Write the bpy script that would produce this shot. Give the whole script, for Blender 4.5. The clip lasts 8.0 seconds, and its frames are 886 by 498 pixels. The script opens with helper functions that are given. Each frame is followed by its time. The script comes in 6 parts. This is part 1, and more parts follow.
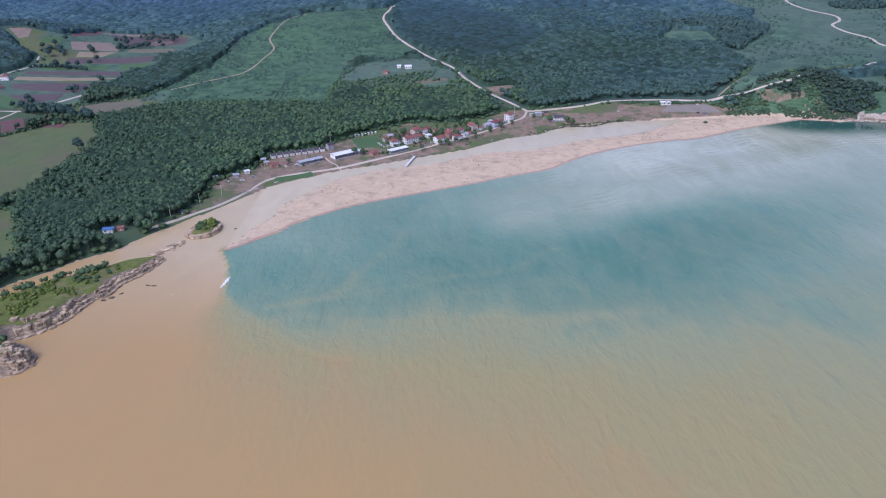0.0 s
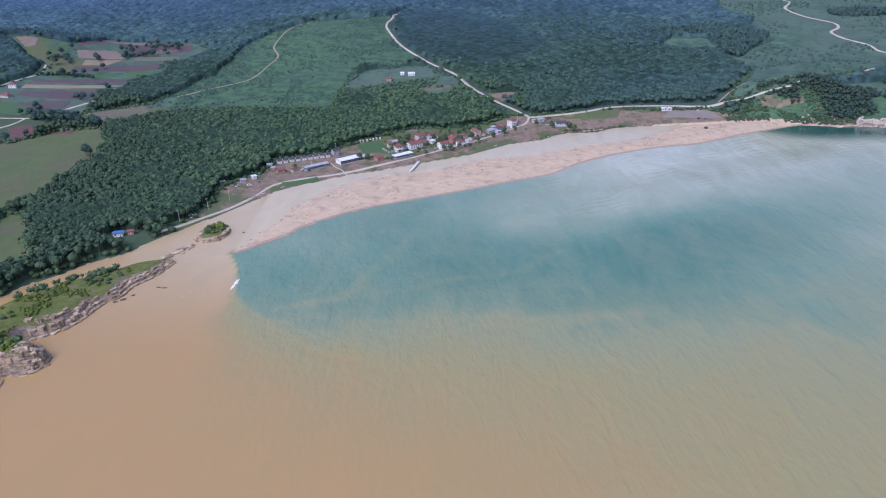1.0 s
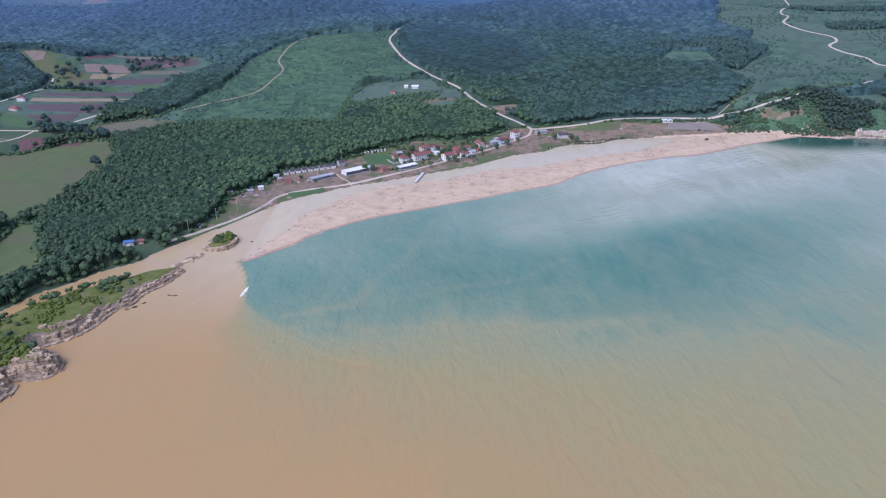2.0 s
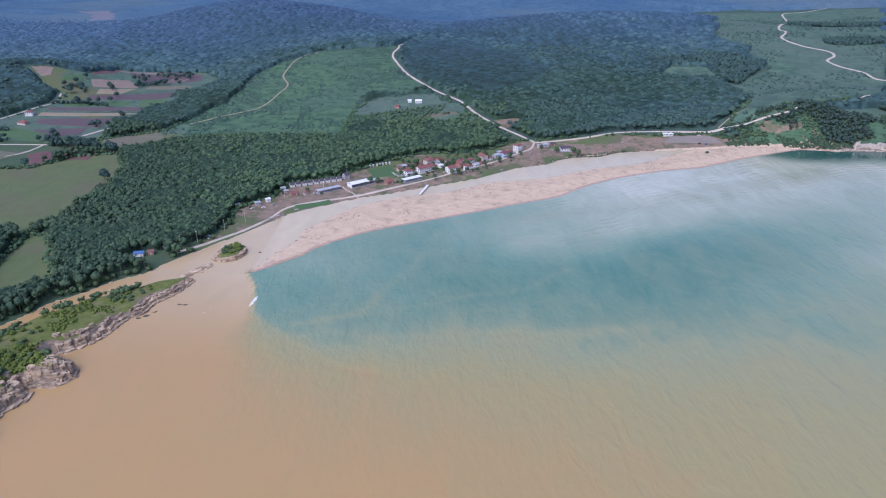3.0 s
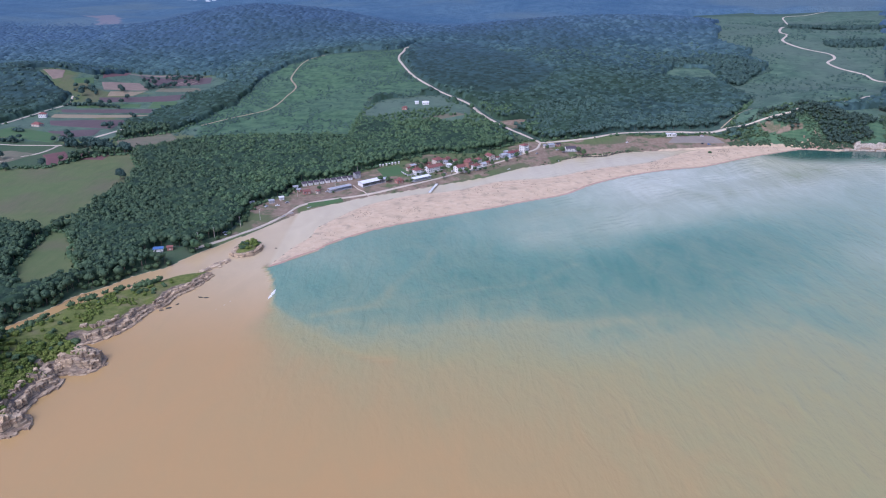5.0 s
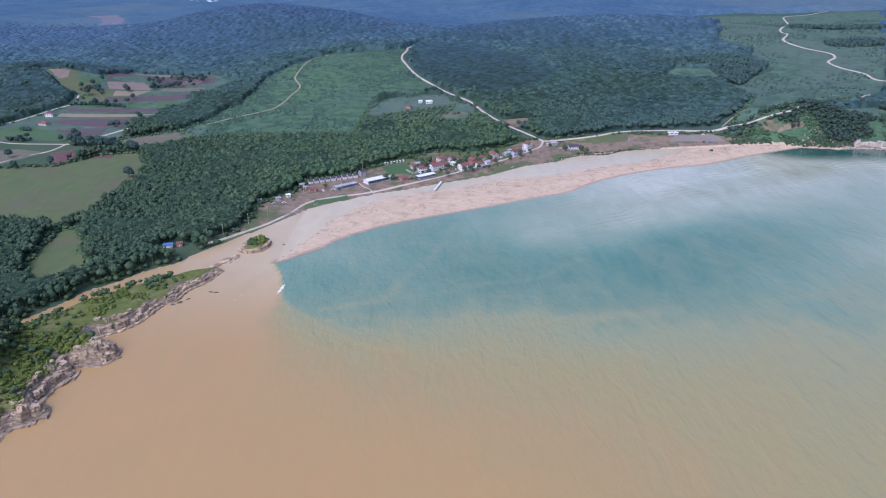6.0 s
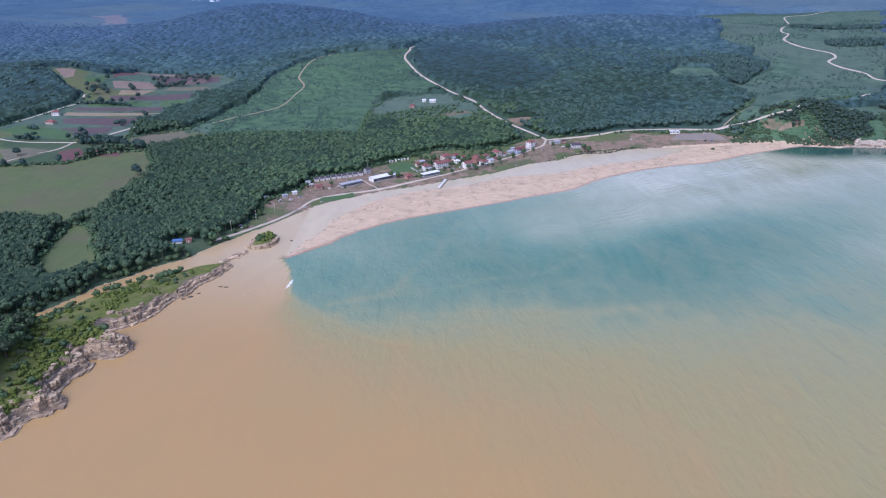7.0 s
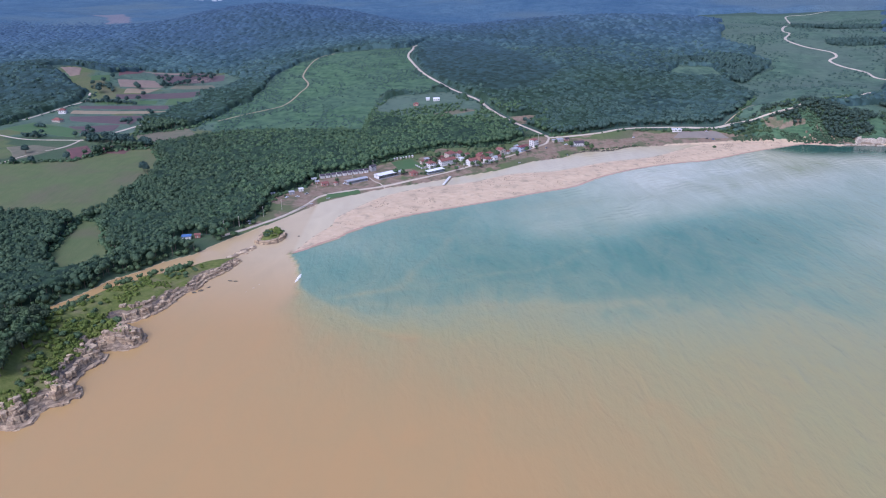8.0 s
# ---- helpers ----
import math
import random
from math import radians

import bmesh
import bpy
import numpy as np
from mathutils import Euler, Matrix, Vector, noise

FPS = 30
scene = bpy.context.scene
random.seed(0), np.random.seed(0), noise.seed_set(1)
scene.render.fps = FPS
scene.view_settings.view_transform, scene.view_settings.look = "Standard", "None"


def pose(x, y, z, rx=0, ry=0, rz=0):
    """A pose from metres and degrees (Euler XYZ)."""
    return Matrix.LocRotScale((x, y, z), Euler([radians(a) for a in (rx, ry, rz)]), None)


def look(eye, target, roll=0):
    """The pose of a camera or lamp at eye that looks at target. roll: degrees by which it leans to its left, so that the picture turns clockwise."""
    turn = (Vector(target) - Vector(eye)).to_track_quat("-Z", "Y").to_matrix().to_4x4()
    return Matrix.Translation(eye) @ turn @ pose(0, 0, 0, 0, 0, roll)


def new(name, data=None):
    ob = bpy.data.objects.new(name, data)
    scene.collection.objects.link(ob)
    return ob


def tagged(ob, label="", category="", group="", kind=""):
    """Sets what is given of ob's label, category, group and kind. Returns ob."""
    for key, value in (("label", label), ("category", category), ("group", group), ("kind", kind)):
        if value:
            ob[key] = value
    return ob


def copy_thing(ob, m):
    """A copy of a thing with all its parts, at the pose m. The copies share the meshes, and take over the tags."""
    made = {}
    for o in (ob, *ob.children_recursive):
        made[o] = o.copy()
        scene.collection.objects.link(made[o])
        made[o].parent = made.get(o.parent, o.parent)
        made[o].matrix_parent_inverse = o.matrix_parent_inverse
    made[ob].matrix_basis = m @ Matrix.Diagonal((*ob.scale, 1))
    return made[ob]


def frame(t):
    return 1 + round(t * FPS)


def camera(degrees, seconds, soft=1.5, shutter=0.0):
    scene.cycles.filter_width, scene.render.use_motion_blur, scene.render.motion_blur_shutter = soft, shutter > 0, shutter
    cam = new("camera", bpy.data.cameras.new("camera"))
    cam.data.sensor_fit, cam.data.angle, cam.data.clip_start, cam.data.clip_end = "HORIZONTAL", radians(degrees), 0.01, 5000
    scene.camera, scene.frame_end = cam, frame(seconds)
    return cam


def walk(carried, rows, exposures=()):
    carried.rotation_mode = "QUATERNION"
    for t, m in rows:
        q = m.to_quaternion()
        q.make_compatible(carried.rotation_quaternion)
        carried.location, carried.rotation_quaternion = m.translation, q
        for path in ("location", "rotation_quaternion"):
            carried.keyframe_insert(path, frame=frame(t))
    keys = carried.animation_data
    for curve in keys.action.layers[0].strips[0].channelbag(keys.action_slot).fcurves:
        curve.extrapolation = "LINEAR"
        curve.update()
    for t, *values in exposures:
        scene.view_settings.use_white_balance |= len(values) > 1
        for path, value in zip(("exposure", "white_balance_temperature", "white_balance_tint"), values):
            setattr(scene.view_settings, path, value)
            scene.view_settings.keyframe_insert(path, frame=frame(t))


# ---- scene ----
# ---------------------------------------------------------------- camera
UNIT = 1.3  # metres in one unit of the plan; the plan below is drawn in these units
cam = camera(64.05, 8.0, soft=1.1)
PATH = [
    (0.0, 12.43, 27.55, 176.55, -0.18, -25.47, 0.08), (0.5, 11.13, 24.36, 176.45, -0.14, -25.2, 0.02), (1.0, 9.6, 20.75, 176.38, -0.12, -24.83, -0.05),
    (1.5, 8.16, 17.4, 176.45, -0.08, -24.36, -0.09), (3.0, 3.41, 6.95, 176.4, -0.03, -22.54, -0.18), (3.5, 1.75, 3.43, 176.2, -0.01, -22.23, -0.21),
    (4.0, 0.05, 0.05, 176.1, 0.0, -22.2, -0.23), (4.5, -1.55, -3.2, 176.3, 0.03, -22.24, -0.24), (6.0, -6.55, -13.75, 176.26, 0.1, -22.22, -0.31),
    (6.5, -8.18, -17.33, 176.24, 0.12, -22.21, -0.32), (7.0, -9.8, -20.78, 176.28, 0.15, -22.21, -0.3), (7.5, -11.38, -24.15, 176.25, 0.18, -22.22, -0.29),
    (8.0, -13.04, -27.71, 176.0, 0.21, -22.23, -0.28)]
walk(cam, [(t, pose(UNIT * x, UNIT * y, UNIT * z, 90 + pitch, 0, yaw) @ pose(0, 0, 0, 0, 0, roll)) for t, x, y, z, yaw, pitch, roll in PATH],
     exposures=((0.0, 0.13, 5130.0, 26.0), (1.5, 0.16, 5130.0, 26.0), (3.0, 0.21, 5130.0, 26.0), (8.0, 0.24, 5130.0, 26.0)))

# ---------------------------------------------------------------- light: a bright, thinly overcast day
SUN_UP, SUN_ROUND = 48.0, 215.0
world = bpy.data.worlds.new("overcast_sky")
scene.world = world
world.use_nodes = True
sky = world.node_tree.nodes.new("ShaderNodeTexSky")
sky.sky_type, sky.sun_disc = "NISHITA", False
sky.sun_elevation, sky.sun_rotation = radians(SUN_UP), radians(SUN_ROUND)
sky.air_density, sky.dust_density, sky.ozone_density = 1.0, 5.0, 1.6
backing = world.node_tree.nodes["Background"]
world.node_tree.links.new(sky.outputs["Color"], backing.inputs["Color"])
backing.inputs["Strength"].default_value = 0.15
sun = new("sun", bpy.data.lights.new("sun", "SUN"))
sun.data.energy, sun.data.angle, sun.data.color = 1.2, radians(28), (1.0, 0.96, 0.9)
aim = Vector((math.sin(radians(SUN_ROUND)) * math.cos(radians(SUN_UP)), math.cos(radians(SUN_ROUND)) * math.cos(radians(SUN_UP)), math.sin(radians(SUN_UP))))
sun.matrix_world = look(aim * 900 + Vector((0, 500, 0)), (0, 500, 0))

# ---------------------------------------------------------------- land form
def smooth(a, b, x):
    u = np.clip((x - a) / (b - a), 0.0, 1.0)
    return u * u * (3 - 2 * u)


def lattice(ix, iy, seed):
    n = (ix.astype(np.int64) * 374761393 + iy.astype(np.int64) * 668265263 + seed * 982451653) & 0x7FFFFFFF
    n = ((n ^ (n >> 13)) * 1274126177) & 0x7FFFFFFF
    return ((n ^ (n >> 16)) & 0xFFFF) / 65535.0


def grain(x, y, size, seed=0):
    """Smooth value noise from 0 to 1 with cells of that size."""
    x, y = np.asarray(x, float) / size, np.asarray(y, float) / size
    ix, iy = np.floor(x), np.floor(y)
    u, v = x - ix, y - iy
    u, v = u * u * (3 - 2 * u), v * v * (3 - 2 * v)
    a, b = lattice(ix, iy, seed), lattice(ix + 1, iy, seed)
    c, d = lattice(ix, iy + 1, seed), lattice(ix + 1, iy + 1, seed)
    return (a * (1 - u) + b * u) * (1 - v) + (c * (1 - u) + d * u) * v


def fbm(x, y, size, seed=0, octaves=4):
    total, weight, amount = 0.0, 0.0, 1.0
    for k in range(octaves):
        total = total + amount * grain(x, y, size / 2 ** k, seed + k)
        weight, amount = weight + amount, amount * 0.5
    return total / weight


def curve_through(points, steps=5):
    """A smooth line through control points (Catmull-Rom)."""
    p = np.array(points, float)
    p = np.vstack([2 * p[0] - p[1], p, 2 * p[-1] - p[-2]])
    u = np.linspace(0, 1, steps, endpoint=False)[:, None]
    out = []
    for a, b, c, d in zip(p[:-3], p[1:-2], p[2:-1], p[3:]):
        out.append(0.5 * (2 * b + (c - a) * u + (2 * a - 5 * b + 4 * c - d) * u ** 2 + (3 * b - a - 3 * c + d) * u ** 3))
    return np.vstack(out + [p[-2:-1]])


def to_line(x, y, line):
    """Distance from points to an open line."""
    x, y = np.asarray(x, float), np.asarray(y, float)
    best = np.full(x.shape, 1e18)
    for (ax, ay), (bx, by) in zip(line[:-1], line[1:]):
        dx, dy = bx - ax, by - ay
        u = np.clip(((x - ax) * dx + (y - ay) * dy) / (dx * dx + dy * dy + 1e-9), 0, 1)
        best = np.minimum(best, (x - ax - u * dx) ** 2 + (y - ay - u * dy) ** 2)
    return np.sqrt(best)


def inside(x, y, loop):
    x, y = np.asarray(x, float), np.asarray(y, float)
    odd = np.zeros(x.shape, bool)
    for (ax, ay), (bx, by) in zip(loop, np.roll(loop, -1, axis=0)):
        if ay != by:
            odd ^= ((ay > y) != (by > y)) & (x < (bx - ax) * (y - ay) / (by - ay) + ax)
    return odd


def depth_in(x, y, loop):
    """Signed distance to a closed line, positive inside."""
    d = to_line(x, y, np.vstack([loop, loop[:1]]))
    return np.where(inside(x, y, loop), d, -d)


BAY = [(382, 673), (363, 684), (320, 667), (282, 648), (235, 620), (202, 611), (158, 591), (121, 565), (95, 539), (60, 521), (30, 504), (-14, 482), (-44, 466),
       (-61, 453), (-78, 436), (-86, 423), (-97, 412), (-105, 402), (-114, 395)]
SPIT_BACK = [(-114, 395), (-110, 406), (-104, 427), (-95, 448), (-94, 463), (-85, 481), (-63, 515), (-31, 539), (-14, 544), (12, 555), (44, 577), (79, 585),
             (97, 592), (138, 617), (181, 632), (216, 658), (252, 682), (330, 705)]
RIVER_BANK = [(310, 693), (253, 684), (182, 674), (128, 659), (111, 646), (102, 634), (71, 620), (53, 606), (29, 586), (-1, 570), (-31, 552), (-60, 538), (-82, 523),
              (-106, 505), (-114, 493), (-137, 457), (-153, 433), (-168, 412), (-174, 398), (-191, 383), (-201, 368), (-212, 357), (-218, 344), (-227, 327),
              (-240, 312), (-275, 292), (-340, 270), (-450, 258), (-620, 250)]
CAPE_BACK = [(-149, 388), (-163, 383), (-176, 370), (-190, 361), (-203, 348), (-211, 338), (-220, 316), (-232, 299), (-270, 278), (-340, 255), (-450, 243), (-620, 240)]
CAPE_FRONT = [(-143, 384), (-147, 369), (-155, 355), (-157, 344), (-164, 333), (-166, 323), (-173, 309), (-184, 300), (-175, 295), (-166, 286), (-166, 278),
              (-177, 274), (-185, 274), (-177, 265), (-181, 256), (-182, 243), (-175, 237), (-178, 229), (-184, 225), (-187, 214), (-196, 211), (-206, 196),
              (-230, 182), (-262, 150), (-310, 120), (-420, 60), (-620, -40)]
ISLET = [(-140, 414), (-139, 426), (-137, 434), (-132, 440), (-127, 438), (-124, 430), (-124, 420), (-127, 415), (-133, 412)]

bay, spit_back, river_bank = curve_through(BAY), curve_through(SPIT_BACK), curve_through(RIVER_BANK)
cape_back, cape_front = curve_through(CAPE_BACK, 4), curve_through(CAPE_FRONT, 4)
spit_loop = np.vstack([bay, spit_back])
main_loop = np.vstack([river_bank, [(-6500, 250), (-6500, 6500), (6500, 6500), (6500, 100), (1500, 420), (700, 600), (520, 655), (432, 672), (382, 676), (350, 682)]])
cape_loop = np.vstack([cape_back, [(-6500, 240), (-6500, -700)], cape_front[::-1]])
islet_loop = curve_through(ISLET + ISLET[:1], 4)[:-1]

# hills: centre x, y, height, radius x, radius y, turn
HILLS = [(-100, 1090, 36, 190, 270, 12), (-20, 830, 6, 130, 120, 0), (170, 1010, 24, 170, 220, -20), (-405, 1660, 74, 265, 270, 0), (-590, 1010, 36, 130, 110, 0),
         (660, 1250, 36, 420, 400, 0), (440, 780, 26, 130, 85, 20), (345, 722, 16, 55, 32, 0), (250, 1500, 40, 360, 240, 15), (-1500, 1900, 34, 600, 500, 0),
         (1500, 1500, 60, 600, 500, 0), (900, 2600, 60, 700, 500, 0), (200, 3300, 40, 700, 500, 0), (-1500, 3800, 60, 700, 600, 0),
         (-330, 225, 16, 120, 60, -20), (-232, 258, 7, 45, 34, 30)]


def hills(x, y):
    z = 0.0 * x
    for cx, cy, top, rx, ry, turn in HILLS:
        c, s = math.cos(math.radians(turn)), math.sin(math.radians(turn))
        u, v = ((x - cx) * c + (y - cy) * s) / rx, ((y - cy) * c - (x - cx) * s) / ry
        z = z + top * np.exp(-(u * u + v * v))
    return z


def ground_height(x, y):
    x, y = np.asarray(x, float), np.asarray(y, float)
    dm, ds, dp, di = depth_in(x, y, main_loop), depth_in(x, y, spit_loop), depth_in(x, y, cape_loop), depth_in(x, y, islet_loop)
    rise = hills(x, y)
    rough = fbm(x, y, 60, 3)
    far = smooth(500, 2000, y)
    main = np.where(dm > 0, 0.25 + 1.9 * smooth(0, 9, dm) + 1.5 * smooth(10, 120, dm) + (rise + far * 26 * (fbm(x, y, 420, 9) - 0.3)) * smooth(0, 45, dm)
                    + 2.2 * (rough - 0.5) * smooth(20, 150, dm), 0.08 * dm)
    spit = np.where(ds > 0, 0.02 + 1.3 * smooth(0, 26, ds) + 0.5 * (fbm(x, y, 14, 5) - 0.5) * smooth(2, 14, ds), 0.06 * ds)
    # the cape's sea front is a low cliff, its back a soft bank
    front = np.minimum(to_line(x, y, cape_front), 400)
    back = np.minimum(to_line(x, y, cape_back), 400)
    south = smooth(395, 260, y)
    face = front + 3.4 * (fbm(x, y, 8, 21) - 0.5)
    cliff = (2.4 + 4.2 * south) * (0.30 * smooth(0.2, 1.2, face) + 0.42 * smooth(2.2, 3.4, face) + 0.28 * smooth(4.4, 6.4, face)) * (0.75 + 0.5 * fbm(x, y, 16, 31))
    cape = np.where(dp > 0, 0.1 + np.minimum(cliff + 0.10 * np.minimum(front, 40) * south, 0.4 + 0.42 * back) + rise * smooth(4, 40, np.minimum(front, back)), 0.12 * dp)
    islet = np.where(di > 0, 0.2 + 2.6 * smooth(0.3, 3.2, di) * (0.7 + 0.6 * fbm(x, y, 5, 40)), 0.15 * di)
    return np.maximum(np.maximum(np.maximum(main, spit), np.maximum(cape, islet)), -4.0)
# ---------------------------------------------------------------- end of land form

# ---------------------------------------------------------------- materials
class Nodes:
    """A short way to write a node material."""

    def __init__(self, name):
        self.mat = bpy.data.materials.new(name)
        self.mat.use_nodes = True
        self.tree = self.mat.node_tree
        self.bsdf = self.tree.nodes["Principled BSDF"]
        self.where = None

    def add(self, kind, **values):
        node = self.tree.nodes.new(kind)
        for key, value in values.items():
            node.inputs[key.replace("_", " ")].default_value = value
        return node

    def link(self, a, b):
        self.tree.links.new(a, b)

    def place(self, stretch=(1, 1, 1), turn=0.0):
        m = self.add("ShaderNodeMapping")
        m.inputs["Rotation"].default_value = (0, 0, radians(turn))
        m.inputs["Scale"].default_value = stretch
        g = self.add("ShaderNodeNewGeometry")
        self.link(g.outputs["Position"], m.inputs["Vector"])
        return m.outputs["Vector"]

    def noise(self, size, detail=4, rough=0.55, stretch=(1, 1, 1), twist=0.0, turn=0.0):
        n = self.add("ShaderNodeTexNoise", Scale=1.0 / size, Detail=detail, Roughness=rough, Distortion=twist)
        self.link(self.place(stretch, turn), n.inputs["Vector"])
        return n.outputs["Fac"]

    def ramp(self, fac, *stops):
        r = self.add("ShaderNodeValToRGB")
        e = r.color_ramp.elements
        while len(e) < len(stops):
            e.new(0.5)
        for k, (at, colour) in enumerate(stops):
            e[k].position = at
            e[k].color = (*colour, 1) if len(colour) == 3 else colour
        self.link(fac, r.inputs["Fac"])
        return r.outputs["Color"]

    def range(self, fac, a, b, c=0.0, d=1.0):
        n = self.add("ShaderNodeMapRange")
        for key, value in zip(("From Min", "From Max", "To Min", "To Max"), (a, b, c, d)):
            n.inputs[key].default_value = value
        self.link(fac, n.inputs["Value"])
        return n.outputs["Result"]

    def maths(self, how, a, b):
        n = self.tree.nodes.new("ShaderNodeMath")
        n.operation = how
        for k, v in enumerate((a, b)):
            if isinstance(v, (int, float)):
                n.inputs[k].default_value = v
            else:
                self.link(v, n.inputs[k])
        return n.outputs[0]

    def mix(self, fac, a, b, how="MIX"):
        n = self.tree.nodes.new("ShaderNodeMix")
        n.data_type, n.blend_type = "RGBA", how
        for socket, v in ((n.inputs[0], fac), (n.inputs[6], a), (n.inputs[7], b)):
            if isinstance(v, (int, float)):
                socket.default_value = v
            elif isinstance(v, tuple):
                socket.default_value = (*v, 1)
            else:
                self.link(v, socket)
        return n.outputs[2]

    def attr(self, name):
        a = self.tree.nodes.new("ShaderNodeAttribute")
        a.attribute_name = name
        return a.outputs["Fac"]

    def one_by_one(self):
        return self.add("ShaderNodeObjectInfo").outputs["Random"]

    def done(self, colour, rough=0.9, bump=None, strength=0.5, distance=0.3, specular=0.3, metal=0.0):
        for socket, v in (("Base Color", colour), ("Roughness", rough)):
            if isinstance(v, (int, float)):
                self.bsdf.inputs[socket].default_value = v
            elif isinstance(v, tuple):
                self.bsdf.inputs[socket].default_value = (*v, 1)
            else:
                self.link(v, self.bsdf.inputs[socket])
        self.bsdf.inputs["Specular IOR Level"].default_value = specular
        self.bsdf.inputs["Metallic"].default_value = metal
        if bump is not None:
            b = self.add("ShaderNodeBump", Strength=strength, Distance=distance)
            self.link(bump, b.inputs["Height"])
            self.link(b.outputs["Normal"], self.bsdf.inputs["Normal"])
        return self.mat


def ground_material():
    n = Nodes("ground_cover")
    fine, mid, wide = n.noise(1.2, 5), n.noise(14, 5), n.noise(110, 4)
    grass = n.mix(n.range(mid, 0.3, 0.7), n.mix(n.range(wide, 0.35, 0.65), (0.056, 0.088, 0.050), (0.088, 0.112, 0.064)), (0.064, 0.106, 0.054))
    height = n.add("ShaderNodeSeparateXYZ")
    n.link(n.place(), height.inputs[0])
    steps = n.maths("FRACT", n.maths("ADD", n.maths("MULTIPLY", height.outputs["Z"], 0.277), n.maths("MULTIPLY", n.noise(46, 5, 0.6), 4.5)), 0.0)
    heath = n.mix(n.range(mid, 0.3, 0.7), (0.034, 0.076, 0.042), (0.094, 0.168, 0.084))
    heath = n.mix(n.range(wide, 0.35, 0.68, 0, 0.8), heath, (0.064, 0.112, 0.074))
    heath = n.mix(n.maths("MULTIPLY", n.range(steps, 0.30, 0.0), n.range(n.noise(9, 4), 0.42, 0.58, 0.0, 0.85)), heath, (0.030, 0.064, 0.040))
    heath = n.mix(n.maths("MULTIPLY", n.range(steps, 0.34, 0.55), n.range(steps, 0.85, 0.6, 0.0, 0.3)), heath, (0.120, 0.192, 0.090))
    # open ground inland: greens tinted blue for distance haze
    hazy_open = n.mix(n.range(mid, 0.3, 0.7), (0.062, 0.116, 0.078), (0.124, 0.188, 0.118))
    hazy_open = n.mix(n.range(n.noise(38, 6, 0.62), 0.44, 0.60, 0, 0.85), hazy_open, (0.052, 0.096, 0.066))
    hazy_open = n.mix(n.range(wide, 0.38, 0.62, 0, 0.8), hazy_open, (0.098, 0.138, 0.104))
    hazy_open = n.mix(n.maths("MULTIPLY", n.range(steps, 0.25, 0.0), n.range(n.noise(12, 4), 0.40, 0.56, 0.0, 0.8)), hazy_open, (0.036, 0.066, 0.052))
    meadow = n.mix(n.range(mid, 0.35, 0.65), (0.100, 0.132, 0.054), (0.130, 0.148, 0.066))
    meadow = n.mix(n.range(wide, 0.3, 0.7, 0, 0.6), meadow, (0.094, 0.138, 0.056))
    meadow = n.mix(n.range(n.noise(70, 5), 0.48, 0.66, 0, 0.75), meadow, (0.134, 0.124, 0.078))
    meadow = n.mix(n.range(n.noise(5, 4, 0.6, (1.0, 0.15, 1.0), 0.0, 35), 0.5, 0.7, 0, 0.5), meadow, (0.084, 0.112, 0.050))
    soil = n.mix(n.range(n.noise(5, 5), 0.3, 0.7), (0.180, 0.130, 0.092), (0.27, 0.210, 0.152))
    soil = n.mix(n.range(n.noise(13, 5, 0.65), 0.50, 0.60, 0, 0.8), soil, (0.105, 0.118, 0.062))
    sand = n.mix(n.range(n.noise(7, 6), 0.3, 0.7), (0.50, 0.375, 0.245), (0.59, 0.465, 0.315))
    sand = n.mix(n.range(n.noise(22, 5), 0.45, 0.7, 0, 0.6), sand, (0.44, 0.345, 0.23))
    sand = n.mix(n.range(n.noise(11, 6, 0.65), 0.54, 0.66, 0, 0.75), sand, (0.33, 0.275, 0.19))
    sand = n.mix(n.range(n.noise(4.5, 6, 0.65), 0.54, 0.74, 0, 0.40), sand, (0.36, 0.28, 0.215))
    wet = n.mix(n.range(n.noise(3, 3), 0.3, 0.7), (0.36, 0.22, 0.16), (0.42, 0.28, 0.21))
    layers = n.noise(1.4, 5, 0.6, (0.25, 0.25, 2.2))
    # darkened to stand in for the shade in crevices between boulders
    rock = n.mix(n.range(layers, 0.35, 0.65), (0.13, 0.100, 0.070), (0.33, 0.26, 0.18))
    rock = n.mix(n.range(n.noise(3.5, 5), 0.52, 0.66), rock, (0.13, 0.11, 0.10))
    floor = n.mix(n.range(mid, 0.3, 0.7), (0.044, 0.080, 0.062), (0.066, 0.106, 0.080))
    colour = grass
    turf = n.mix(n.range(n.noise(3.5, 5), 0.35, 0.65), (0.098, 0.126, 0.030), (0.155, 0.172, 0.050))
    turf = n.mix(n.range(n.noise(16, 4), 0.52, 0.66, 0, 0.75), turf, (0.185, 0.165, 0.085))
    for key, layer in (("turf", turf), ("heath", heath), ("hazy_open", hazy_open), ("wood", floor), ("meadow", meadow), ("soil", soil), ("sand", sand), ("wet", wet), ("rock", rock)):
        edge = n.maths("ADD", n.attr(key), n.maths("MULTIPLY", n.maths("SUBTRACT", n.noise(4, 4), 0.5), 0.5))
        colour = n.mix(n.range(edge, 0.35, 0.65), colour, layer)
    return n.done(colour, 0.95, n.maths("ADD", fine, n.maths("MULTIPLY", mid, 2.0)), 0.6, 0.5, 0.15)


